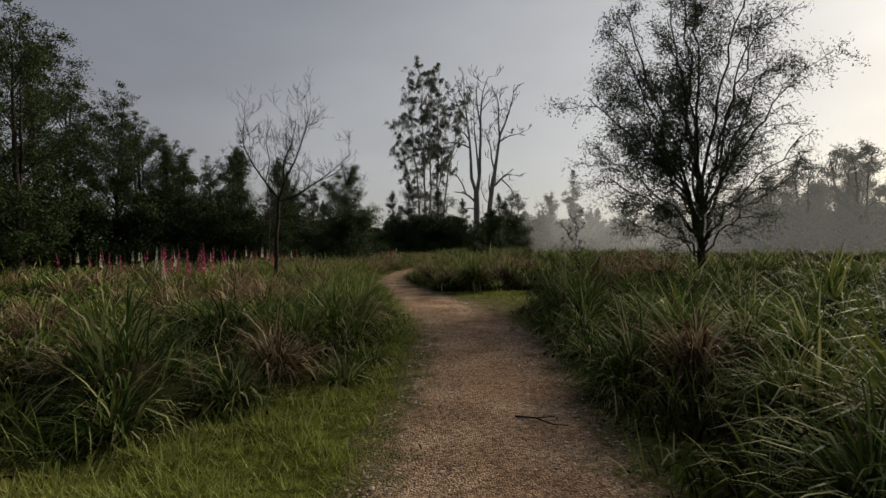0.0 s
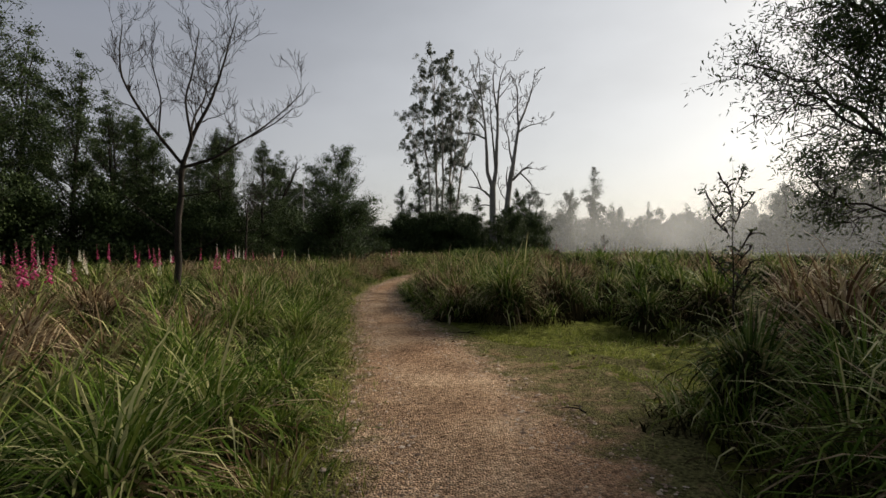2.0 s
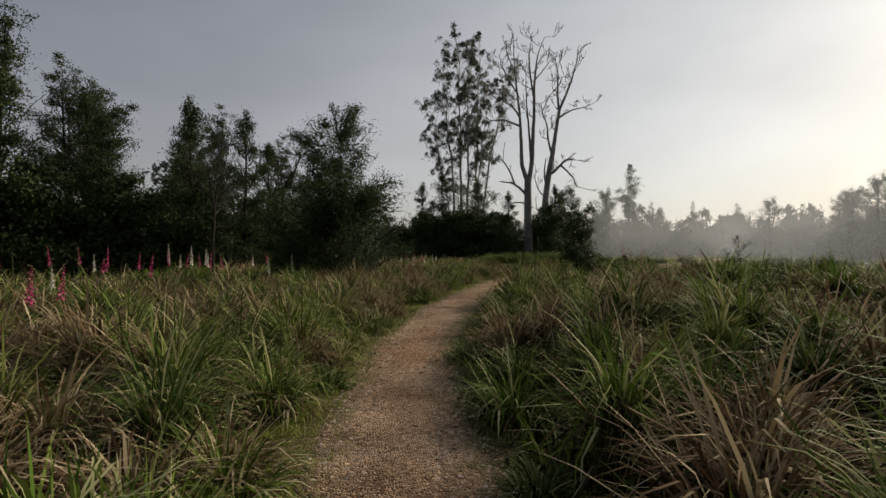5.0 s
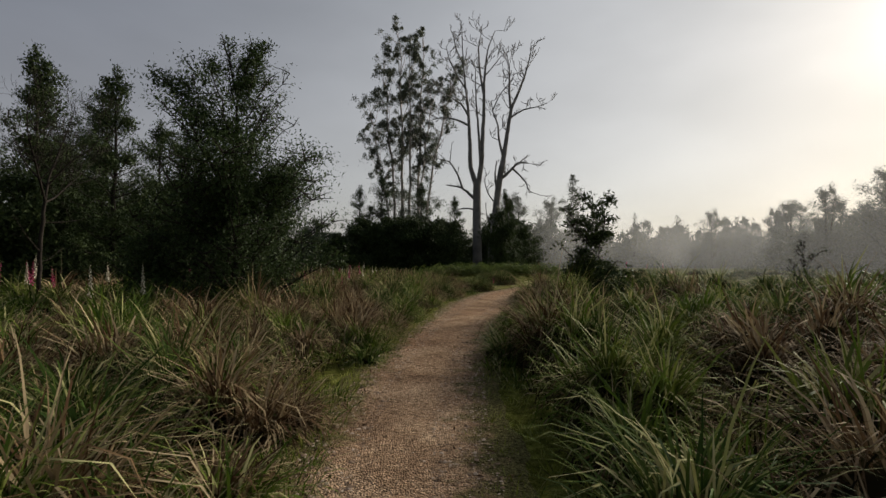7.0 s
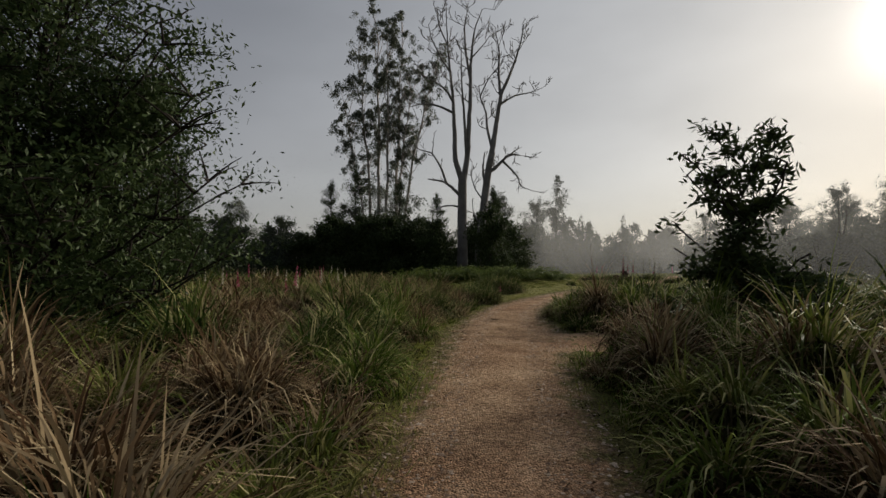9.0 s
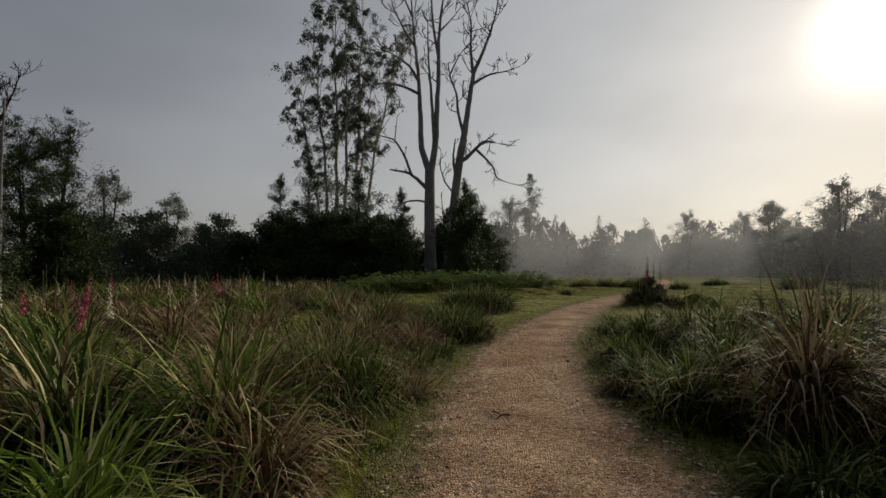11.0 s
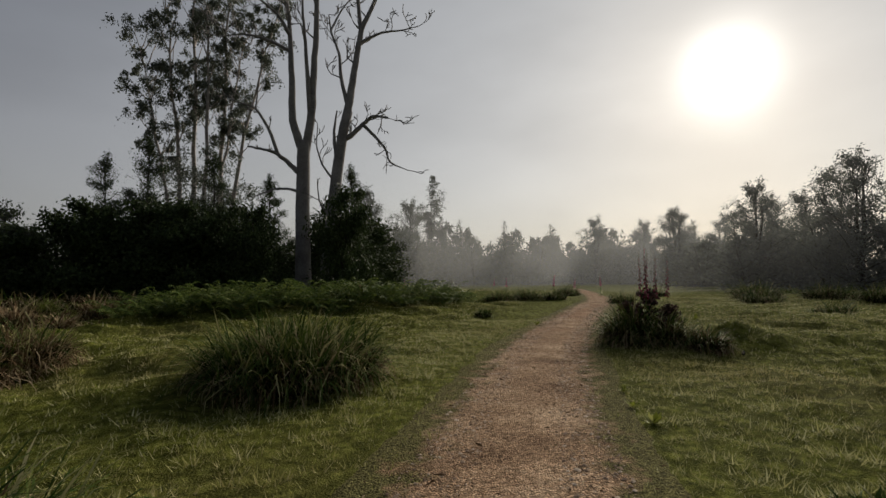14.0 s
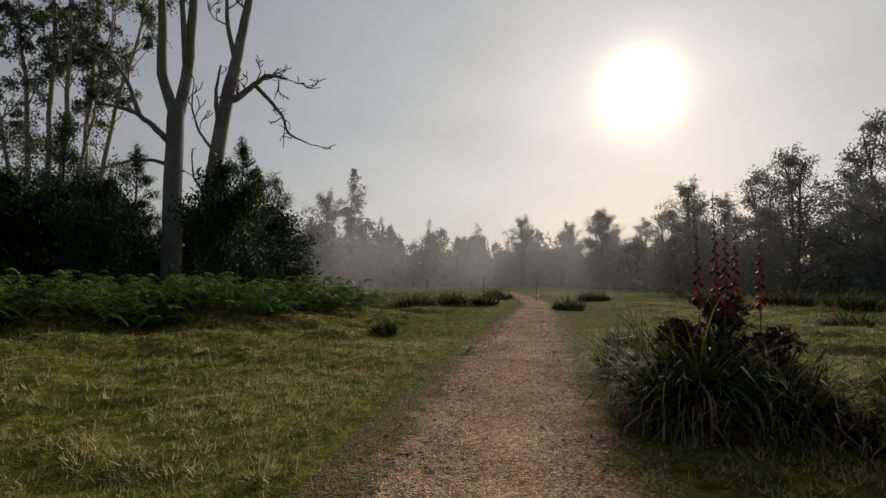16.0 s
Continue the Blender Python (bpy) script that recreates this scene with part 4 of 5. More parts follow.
wood_bush = put(leafy_tree("shrub", 6.5, [(0, 2.6), (0.3, 3.0), (0.6, 2.6), (0.85, 1.6), (1, 0.6)], 60, 17000, 0.26, DARK_BARK, DARK_LEAF, 0.12,
                           "dense dark evergreen shrub in the hedge of the wood", trunks=3, low=0.02, leaf_w=0.13, spread=0.45, fine=False, twigs=7, category="shrub"), -24, 42, 0)
for x, y, turn, s in [(-35.5, 38, 70, 1.0), (-39, 42, 130, 1.05), (-27.5, 43, 200, 0.86), (-34, 46, 250, 1.05), (-43, 36, 310, 1.0), (-26, 50, 30, 0.7), (-30, 52, 90, 0.85), (-47, 44, 10, 1.1),
                     (-24.5, 62, 160, 0.8), (-20.5, 67, 280, 0.72), (-29, 66, 40, 0.75), (-35, 60, 75, 0.9), (-38, 30, 15, 0.95), (-44, 26, 15, 1.0), (-17.6, 69.5, 190, 0.58), (-21.5, 74, 60, 0.62), (-27.5, 33.5, 120, 0.98)]:
    again(wood_tall, x, y, turn, s)
for x, y, turn, s in [(-22.5, 45, 50, 0.9), (-14.6, 46, 140, 0.9), (-20.2, 50, 220, 1.0), (-16, 53, 300, 0.85), (-25, 47, 80, 1.05), (-12.6, 55, 80, 0.6)]:
    again(wood_cone, x, y, turn, s)
for x, y, turn, s in [(-27.5, 39, 40, 1.0), (-20.5, 44, 100, 0.9), (-17, 45, 160, 0.8), (-31, 37, 210, 1.1), (-14, 50, 260, 0.8), (-35, 35, 320, 1.1), (-11.5, 50, 20, 0.6), (-24, 56, 70, 1.0),
                     (-39, 38, 70, 1.1), (-44, 32, 70, 1.1), (-19, 57, 70, 0.9), (-21.5, 62.5, 99, 0.8), (-17.5, 70, 12, 0.8), (-8.9, 37.4, 12, 0.36)]:
    again(wood_bush, x, y, turn, s)

# shrubbery behind the meadow, under the gums
k = 0
for x in np.arange(-46, 16, 2.7):
    k += 1
    yy = 90 + 5 * math.sin(k * 1.7) - max(0, -x - 12) * 0.35
    again(wood_bush, float(x), yy, k * 77, 1.05 + 0.25 * math.sin(k * 2.3), 0.9 + 0.28 * math.sin(k * 3.1))
for x, y, turn, s in [(-1.6, 84.5, 40, 1.0), (1.2, 85.5, 110, 1.02), (2.4, 87.0, 190, 0.9), (-4.4, 85.2, 250, 1.05), (-7.4, 84.6, 300, 1.0)]:
    again(wood_bush, x, y, turn, s)
# the two shrubs that flank the dead gum's foot
again(wood_bush, 8.0, 79.2, 40, 0.66, 1.12)
again(wood_bush, 2.9, 81.0, 150, 0.62, 0.95)
for x, y, turn, s in [(9.8, 86.5, 33, 0.95), (3.8, 90, 80, 0.9), (11.5, 92, 120, 0.9), (-0.5, 93, 120, 1.1), (-6, 97, 33, 1.3), (-9, 96, 200, 1.1)]:
    again(wood_cone, x, y, turn, s)


# ---- bare trees ----
def branch_out(tubes, start, way, length, radius, level, sides, up=0.25, fork=3, min_r=0.006):
    """A crooked dead limb that forks again and again."""
    n = 7
    pts, p, d = [np.array(start, float)], np.array(start, float), np.array(way, float)
    for i in range(n - 1):
        d = d + rng.normal(size=3) * 0.16 + np.array([0, 0, up * 0.25])
        d /= np.linalg.norm(d)
        p = p + d * length / (n - 1)
        pts.append(p)
    tubes.add(pts, np.linspace(radius, max(radius * 0.3, min_r), n), sides)
    if level == 0:
        return
    for k in range(fork):
        j = rng.integers(2, n) if k else n - 1
        b = pts[j]
        dd = d + rng.normal(size=3) * 0.6
        dd[2] += up
        dd /= np.linalg.norm(dd)
        branch_out(tubes, b, dd, length * rng.uniform(0.45, 0.72), max(radius * (1 - 0.65 * j / n) * 0.62, min_r), level - 1, max(3, sides - 1), up, fork, min_r)


def limb(thing, pts, r0, r1, sides, twig_len, level, twig_every=1, up=0.3, fork=3, start=1, min_r=0.03, material=PALE_BARK):
    """A main limb through the given places, with side branches."""
    pts, tubes = np.asarray(pts, float), Tubes()
    t = np.linspace(0, len(pts) - 1, (len(pts) - 1) * 4 + 1)
    s = np.stack([np.interp(t, np.arange(len(pts)), pts[:, i]) for i in range(3)], 1)
    s[1:-1] = (s[:-2] + 2 * s[1:-1] + s[2:]) / 4
    s[1:-1] += rng.normal(size=s[1:-1].shape) * r1 * 0.3
    r = np.linspace(r0, r1, len(s))
    tubes.add(s, r, sides)
    for j in range(start * 4, len(s), twig_every):
        d = s[j] - s[j - 1]
        d /= np.linalg.norm(d)
        dd = d * 0.6 + rng.normal(size=3) * np.array([0.75, 0.6, 0.35])
        dd /= np.linalg.norm(dd)
        branch_out(tubes, s[j], dd, twig_len * rng.uniform(0.6, 1.2), max(r[j] * 0.42, min_r), level, 4, up, fork, min_r)
    part("limb", tubes.mesh("limb", material), thing)


def dead_gum_straight():
    thing, t = new("dead_gum_tree"), Tubes()
    t.add(bezier((0, 0, -0.2), (-0.25, 0, 6), (-0.1, 0, 11.4), 10, 0.02), np.array([0.74, 0.6, 0.55, 0.53, 0.51, 0.5, 0.49, 0.48, 0.47, 0.45]), 12)
    limb(thing, [(-0.25, 0, 10.8), (-0.9, 0.1, 12.8), (-0.95, 0.2, 15.6), (-1.05, 0.3, 17.7), (-1.15, 0.2, 19.8), (-1.5, 0, 22.6), (-1.8, -0.3, 25.3), (-2.0, -0.5, 29.2)], 0.33, 0.04, 8, 1.9, 2, 2, start=4)
    limb(thing, [(0.05, 0, 10.8), (0.45, -0.1, 13.5), (0.5, -0.2, 16.3), (0.7, -0.2, 19), (0.75, 0, 22.6), (0.95, 0.3, 25), (1.25, 0.5, 27.4), (2.2, 0.7, 29.9)], 0.35, 0.04, 8, 1.9, 2, 2, start=3)
    limb(thing, [(0.35, -0.1, 13.2), (0.1, -0.5, 15.6), (-0.15, -0.9, 18.4), (-0.4, -1.1, 21), (-0.45, -1.2, 24.5)], 0.2, 0.04, 7, 1.6, 2, 2, start=2)
    limb(thing, [(0.7, 0, 21.8), (0.25, 0.5, 25.2), (0.2, 0.8, 28), (0.6, 0.9, 30)], 0.15, 0.03, 6, 1.5, 2, 2)
    limb(thing, [(0.95, 0.2, 24.2), (2.2, 0.9, 25.8), (3.2, 1.2, 27.2)], 0.1, 0.03, 6, 1.4, 1, 2)
    limb(thing, [(-1.15, 0.1, 19.2), (-2.0, -0.3, 20.4), (-3.2, -0.6, 21.1), (-5.2, -0.9, 21.9)], 0.15, 0.03, 6, 1.6, 2, 1)
    limb(thing, [(-1.1, 0.2, 18.0), (-2.8, 0.6, 18.9), (-4.4, 0.9, 19.1), (-5.9, 1.0, 18.7)], 0.15, 0.03, 6, 1.5, 2, 1)
    limb(thing, [(-1.5, 0, 22.4), (-2.6, 0.4, 24.4), (-3.5, 0.6, 26.2), (-3.8, 0.6, 27.8)], 0.12, 0.03, 6, 1.5, 2, 1)
    limb(thing, [(-1.8, -0.2, 25.2), (-2.9, -0.7, 27.4), (-3.0, -0.9, 29)], 0.09, 0.03, 6, 1.2, 1, 1)
    limb(thing, [(-0.3, 0, 8.9), (-1.0, -0.1, 9.6), (-1.9, -0.2, 10.3), (-2.8, -0.3, 10.5), (-3.9, -0.4, 10.6)], 0.2, 0.07, 6, 0.5, 1, 5)
    limb(thing, [(-1.9, -0.2, 10.3), (-2.5, -0.2, 12.0), (-3.4, -0.1, 13.5), (-4.7, 0, 13.8), (-5.5, 0.1, 14.3)], 0.14, 0.03, 6, 0.9, 1, 3)
    limb(thing, [(-3.4, -0.1, 13.5), (-3.3, -0.2, 14.5), (-3.2, -0.2, 15.6)], 0.06, 0.03, 5, 0.4, 0, 4)
    limb(thing, [(-0.4, 0, 7.7), (-1.3, 0.1, 7.9), (-2.2, 0.2, 7.8), (-3.5, 0.3, 7.2)], 0.12, 0.04, 6, 0.6, 1, 5)
    part("trunk", t.mesh("trunk", PALE_BARK), thing)
    tagged(thing, "tall bleached dead gum with a forked bare trunk", "dead tree", "dead gums")
    return thing


def dead_gum_leaning():
    thing, t = new("dead_gum_tree"), Tubes()
    t.add(bezier((0, 0, -0.2), (0.15, 0, 6.5), (1.5, 0, 13.4), 12, 0.03), np.linspace(0.5, 0.34, 12), 10)
    limb(thing, [(1.4, 0, 13.0), (1.75, 0.1, 15), (2.05, 0.2, 17), (2.45, 0.1, 19.6), (3.2, -0.1, 21.2), (3.9, -0.3, 23.1), (4.5, -0.4, 25), (4.8, -0.5, 27)], 0.32, 0.04, 8, 1.6, 2, 2, start=2)
    limb(thing, [(2.45, 0.1, 19.4), (2.3, 0.5, 22), (2.45, 0.7, 24.4), (2.1, 0.9, 26.6)], 0.17, 0.03, 6, 1.5, 2, 1)
    limb(thing, [(1.5, 0, 13.6), (1.05, 0.5, 16), (1.0, 0.8, 17.9), (0.45, 1.0, 19.4), (0.25, 1.1, 20.8)], 0.16, 0.04, 6, 1.2, 2, 2)
    limb(thing, [(0.4, 1.0, 19.6), (1.3, 1.2, 21.6), (2.7, 1.4, 23.4)], 0.09, 0.03, 5, 1.1, 1, 1)
    limb(thing, [(2.4, 0, 18.6), (3.9, -0.4, 19.4), (5.2, -0.7, 19.6), (6.6, -0.9, 20.1)], 0.11, 0.03, 6, 1.2, 2, 2, up=0.15)
    limb(thing, [(0.9, 0, 11.2), (1.6, -0.2, 11.5), (2.5, -0.4, 12.4), (3.2, -0.5, 13.1), (4.3, -0.6, 13.0)], 0.24, 0.06, 6, 1.3, 2, 2, up=0.1)
    limb(thing, [(2.5, -0.4, 12.4), (3.5, -0.6, 11.4), (4.1, -0.8, 10.6), (4.3, -0.8, 9.7), (5.7, -0.9, 9.2)], 0.13, 0.03, 6, 1.0, 1, 2, up=-0.05)
    limb(thing, [(0.75, 0, 9.8), (0.5, 0.1, 11.4), (0.75, 0.2, 13.4)], 0.17, 0.05, 6, 0.9, 1, 3)
    limb(thing, [(0.45, 0, 8.4), (-0.3, 0.1, 9.4), (-0.7, 0.2, 10.8), (-0.6, 0.2, 12)], 0.09, 0.03, 5, 0.9, 1, 2)
    limb(thing, [(0.2, 0, 5.8), (-0.5, 0.1, 6.8), (-0.6, 0.2, 8.2)], 0.09, 0.03, 5, 0.7, 1, 3)
    part("trunk", t.mesh("trunk", PALE_BARK), thing)
    tagged(thing, "leaning dead gum with broken twisted grey limbs", "dead tree", "dead gums")
    return thing


put(dead_gum_straight(), 5.95, 83.2, 0, 0.97)
put(dead_gum_leaning(), 7.2, 81.5, 0, 0.97)


def bare_tree(height, label, thick=1.0):
    thing = new("bare_tree")
    k = height / 6.4

    def arm(pts, r0, reach, every, level=2):
        limb(thing, [(x * k, y * k, z * k) for x, y, z in pts], r0 * thick, 0.008 * thick, 6, reach * k / thick ** 0.5, level, every, fork=4, min_r=0.0035 * thick, material=DARK_BARK)

    limb(thing, [(0, 0, -0.1), (0.04 * k, 0, 1.2 * k), (0.1 * k, 0, 2.4 * k), (0.2 * k, 0, 3.3 * k)], 0.072 * thick, 0.05 * thick, 8, 0.3, 0, 40, material=DARK_BARK)
    arm([(0.18, 0, 3.2), (0.4, 0.1, 3.95), (0.7, 0.15, 4.5), (0.92, 0.15, 5.1), (1.1, 0.1, 5.6), (1.3, 0.1, 6.3)], 0.045, 0.7, 1)
    arm([(0.18, 0, 3.2), (-0.23, -0.2, 3.8), (-0.58, -0.35, 4.4), (-0.82, -0.4, 4.9), (-0.85, -0.4, 5.4), (-0.75, -0.45, 5.9)], 0.038, 0.6, 1)
    arm([(0.2, 0, 3.15), (0.72, 0.2, 3.35), (1.13, 0.3, 3.64), (1.5, 0.4, 3.9), (1.9, 0.45, 4.2), (2.55, 0.5, 4.8)], 0.036, 0.55, 1)
    arm([(1.45, 0.4, 3.85), (2.0, 0.2, 4.05), (2.45, 0.1, 4.35)], 0.016, 0.4, 1, 1)
    arm([(0.3, 0.05, 3.6), (0.1, 0.6, 4.3), (0.2, 1.0, 4.9), (0.1, 1.2, 5.5)], 0.028, 0.6, 1)
    arm([(0.35, 0.05, 3.7), (0.5, -0.5, 4.4), (0.9, -0.9, 4.9), (1.1, -1.1, 5.5)], 0.028, 0.6, 1)
    arm([(-0.2, -0.2, 3.75), (0.1, -0.6, 4.4), (0.0, -0.8, 5.1)], 0.02, 0.5, 1)
    arm([(0.11, 0, 2.55), (0.66, -0.1, 2.6), (1.3, -0.2, 2.72)], 0.016, 0.3, 3, 1)
    arm([(0.05, 0, 1.7), (-0.47, -0.1, 2.1), (-0.95, -0.2, 2.6)], 0.016, 0.25, 4, 1)
    arm([(0.05, 0, 1.4), (0.5, 0.1, 1.5), (1.05, 0.2, 1.85)], 0.012, 0.25, 4, 1)
    tagged(thing, label, "bare tree")
    return thing


put(bare_tree(6.4, "slender leafless young tree standing in the meadow"), -5.68, 17.3, 0)
put(bare_tree(6.8, "leafless twiggy tree among the dark wood"), -13.5, 40.0, 80)
put(bare_tree(12.0, "dead bare-limbed tree beside the shrubs", 3.2), -20.6, 66.5, 20)

pole = new("dead_tree")
limb(pole, [(0, 0, -0.2), (0.05, 0, 3), (0, 0.05, 6), (0.1, 0, 9.2)], 0.12, 0.04, 7, 0.5, 1, 5, material=PALE_BARK)
put(tagged(pole, "thin bare dead trunk standing like a pole in the shrubs", "dead tree"), -16.5, 63.0, 0)


def gum_group(label):
    """Slender gums grown close together, with foliage in separate puffs on long pale limbs."""
    thing, t = new("gum_tree"), Tubes()
    puffs = []
    stems = [(-1.8, 0, -4.2, 31, 0.3), (-0.8, 1, -1.4, 36, 0.34), (0.4, 0, 0.3, 33.5, 0.3), (1.6, 1, 2.6, 35, 0.32), (2.4, -1, 7.4, 29, 0.3), (-2.4, -1, -6.4, 24, 0.24), (1.0, -1, 4.2, 26, 0.24)]
    for bx, by, tx, top, r in stems:
        p = bezier((bx, by, -0.2), (bx + (tx - bx) * 0.25, by, top * 0.55), (tx, by + rng.normal() * 0.8, top), 14, 0.12)
        t.add(p, np.linspace(r, 0.05, 14), 8)
        for j in range(6, 14):
            for q in range(3):
                a = rng.uniform(0, 6.283)
                reach = rng.uniform(0.5, 2.5)
                e = p[j] + np.array([math.cos(a) * reach, math.sin(a) * reach, rng.uniform(1.0, 4.2)])
                t.add(bezier(p[j], p[j] + (e - p[j]) * 0.5 + np.array([0, 0, -0.3]), e, 5, 0.05), np.linspace(0.07, 0.02, 5), 4)
                puffs.append((e, rng.uniform(0.45, 1.0)))
    for k in range(26):
        a, u = rng.uniform(0, 6.283), rng.uniform(0, 1)
        puffs.append((np.array([math.cos(a) * 5.5 * u ** 0.5, math.sin(a) * 3, rng.uniform(7, 13)]), rng.uniform(0.9, 1.6)))
    part("trunk", t.mesh("trunk", GUM_BARK), thing, "smooth pale gum bark")
    c = []
    for e, s in puffs:
        for k in range(4):
            mid = e + rng.normal(size=3) * s * np.array([0.7, 0.7, 0.75])
            q = rng.normal(size=(80, 3)) * s * np.array([0.36, 0.36, 0.26])
            q[:, 2] -= 0.8 * (q[:, 0] ** 2 + q[:, 1] ** 2) / s
            c.append(mid + q)
    part("crown", quads_mesh("crown", leaf_quads(np.concatenate(c), 0.3, 0.13, 0.6), HAZED_GUM_LEAF), thing)
    tagged(thing, label, "gum tree")
    return thing


put(gum_group("close group of tall slender gums with pale trunks"), -2.3, 104, 0, 0.93, 1.0)

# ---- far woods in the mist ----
far_round = put(leafy_tree("far_tree", 13, [(0, 3.0), (0.2, 4.0), (0.5, 4.2), (0.8, 3.0), (1, 0.8)], 64, 17000, 0.25, DARK_BARK, HAZED_LEAF, 0.3,
                           "rounded tree greyed for haze across the misty field", trunks=2, low=0.05, leaf_w=0.12, spread=0.45, fine=False, twigs=7), 16, 112, 0)
far_spire = put(leafy_tree("far_conifer", 10, [(0, 2.6), (0.3, 2.4), (0.6, 1.6), (0.85, 0.8), (1, 0.2)], 40, 2600, 0.42, DARK_BARK, HAZED_LEAF, 0.2,
                           "young conifer greyed for haze in the far misty plantation", low=0.05, leaf_w=0.18, spread=0.42, fine=False, twigs=5, rise_angle=0.1), 24, 124, 0)
far_thin = put(leafy_tree("far_tree", 22, [(0, 0.5), (0.5, 0.8), (0.65, 2.0), (0.8, 2.6), (0.92, 1.8), (1, 0.8)], 30, 3500, 0.5, DARK_BARK, HAZED_LEAF, 0.25,
                          "tall thin tree greyed for haze above the far plantation", low=0.45, leaf_w=0.2, spread=0.5, twigs=5), 38, 148, 0)
k = 0
for x in np.arange(20, 96, 3.4):
    k += 1
    again(far_spire, float(x), 136 + 5 * math.sin(k * 2.1) - 0.12 * (x - 20), k * 51, 0.95 + 0.3 * math.sin(k * 1.3), 1.0 + 0.25 * math.sin(k * 2.9))
    again(far_spire, float(x) + 1.7, 128 + 3 * math.sin(k * 1.1) - 0.12 * (x - 20), k * 91, 0.7 + 0.15 * math.sin(k * 2.3))
for x, y, turn, s in [(27, 128, 60, 1.1), (52, 112, 20, 0.8), (60, 104, 80, 0.85), (68, 112, 140, 0.95), (76, 128, 200, 0.95), (88, 120, 260, 1.0), (58, 92, 300, 0.75), (48, 82, 10, 0.8), (53, 78, 95, 0.85),
                     (46, 72, 50, 0.85), (52, 66, 160, 1.05), (58, 60, 220, 1.0), (48, 58, 280, 0.95), (60, 74, 5, 0.9), (-30, 104, 60, 1.0), (-24, 108, 10, 0.85), (-42, 98, 100, 1.0), (66, 90, 45, 0.9), (74, 100, 65, 1.0)]:
    again(far_round, x, y, turn, s)
again(far_round, 47, 66.5, 130, 0.95, 0.95)
far_bush = put(leafy_tree("far_shrub", 6, [(0, 3.2), (0.3, 3.6), (0.6, 3.0), (0.85, 1.8), (1, 0.7)], 28, 2000, 0.55, DARK_BARK, HAZED_LEAF, 0.15,
                          "low scrub greyed for haze across the misty field", trunks=2, low=0.02, leaf_w=0.22, spread=0.5, fine=False, twigs=6, category="shrub"), 18, 116, 0)
k = 0
for x in np.arange(14, 100, 3.6):
    k += 1
    again(far_bush, float(x), 122 + 4 * math.sin(k * 1.3) - 0.15 * (x - 20), k * 63, 1.0 + 0.2 * math.sin(k * 2.7), 1.05 + 0.3 * math.sin(k * 1.9))
for x in np.arange(10, 98, 3.3):
    k += 1
    again(far_bush, float(x), 140 + 3 * math.sin(k * 1.3) - 0.15 * (x - 20), k * 63, 1.1, 1.5 + 0.35 * math.sin(k * 2.9))
for x, y in [(44, 80), (47, 75), (50, 70), (46, 66), (49, 61), (54, 84), (57, 96), (50, 90), (62, 100), (52, 54), (46, 52), (66, 104), (70, 96), (56, 68)]:
    k += 1
    again(far_bush, x, y, k * 63, 1.1, 1.0 + 0.2 * math.sin(k * 1.9))


def mist_bank(points, height, density, name_label):
    """A thin plain veil of ground mist hanging in front of the distant trees."""
    m = bpy.data.materials.new("ground_mist")
    m.use_nodes = True
    nt = m.node_tree
    nt.nodes.clear()
    n, l = nt.nodes.new, nt.links.new
    out, mix, clear, lit, diff, both = (n(k) for k in ("ShaderNodeOutputMaterial", "ShaderNodeMixShader", "ShaderNodeBsdfTransparent", "ShaderNodeBsdfTranslucent", "ShaderNodeBsdfDiffuse", "ShaderNodeMixShader"))
    lit.inputs["Color"].default_value = diff.inputs["Color"].default_value = (0.8, 0.8, 0.8, 1)
    coord, sep, ramp, tex, amount = n("ShaderNodeTexCoord"), n("ShaderNodeSeparateXYZ"), n("ShaderNodeMapRange"), n("ShaderNodeTexNoise"), n("ShaderNodeMath")
    l(coord.outputs["Object"], sep.inputs[0])
    ramp.interpolation_type = "SMOOTHSTEP"
    ramp.inputs["From Min"].default_value, ramp.inputs["From Max"].default_value = 0.0, height * UNIT
    ramp.inputs["To Min"].default_value, ramp.inputs["To Max"].default_value = density * 1.7, 0.0
    l(sep.outputs["Z"], ramp.inputs["Value"])
    tex.inputs["Scale"].default_value = 0.07
    l(coord.outputs["Object"], tex.inputs["Vector"])
    amount.operation = "MULTIPLY"
    ends, fade = n("ShaderNodeAttribute"), n("ShaderNodeMath")
    ends.attribute_name = "fade"
    fade.operation = "MULTIPLY"
    l(tex.outputs["Fac"], fade.inputs[0])
    l(ends.outputs["Fac"], fade.inputs[1])
    l(ramp.outputs[0], amount.inputs[0])
    l(fade.outputs[0], amount.inputs[1])
    l(diff.outputs[0], both.inputs[1])
    l(lit.outputs[0], both.inputs[2])
    l(amount.outputs[0], mix.inputs[0])
    l(clear.outputs[0], mix.inputs[1])
    l(both.outputs[0], mix.inputs[2])
    l(mix.outputs[0], out.inputs[0])
    v, loops = [], []
    p = bezier(*points, 24)
    for x, y, _ in p:
        v += [(x, y, -0.3), (x, y, height)]
    for k in range(23):
        loops += [2 * k, 2 * k + 2, 2 * k + 3, 2 * k + 1]
    me = raw_mesh("mist_backdrop", np.array(v), loops, np.arange(23) * 4, m, True)
    soft = np.clip(np.sin(np.linspace(0, math.pi, 24)) * 2.2, 0, 1)
    me.attributes.new("fade", "FLOAT", "POINT").data.foreach_set("value", np.repeat(soft, 2).astype(np.float32))
    ob = new("mist_backdrop", me)
    tagged(ob, name_label, "mist", kind="structure")


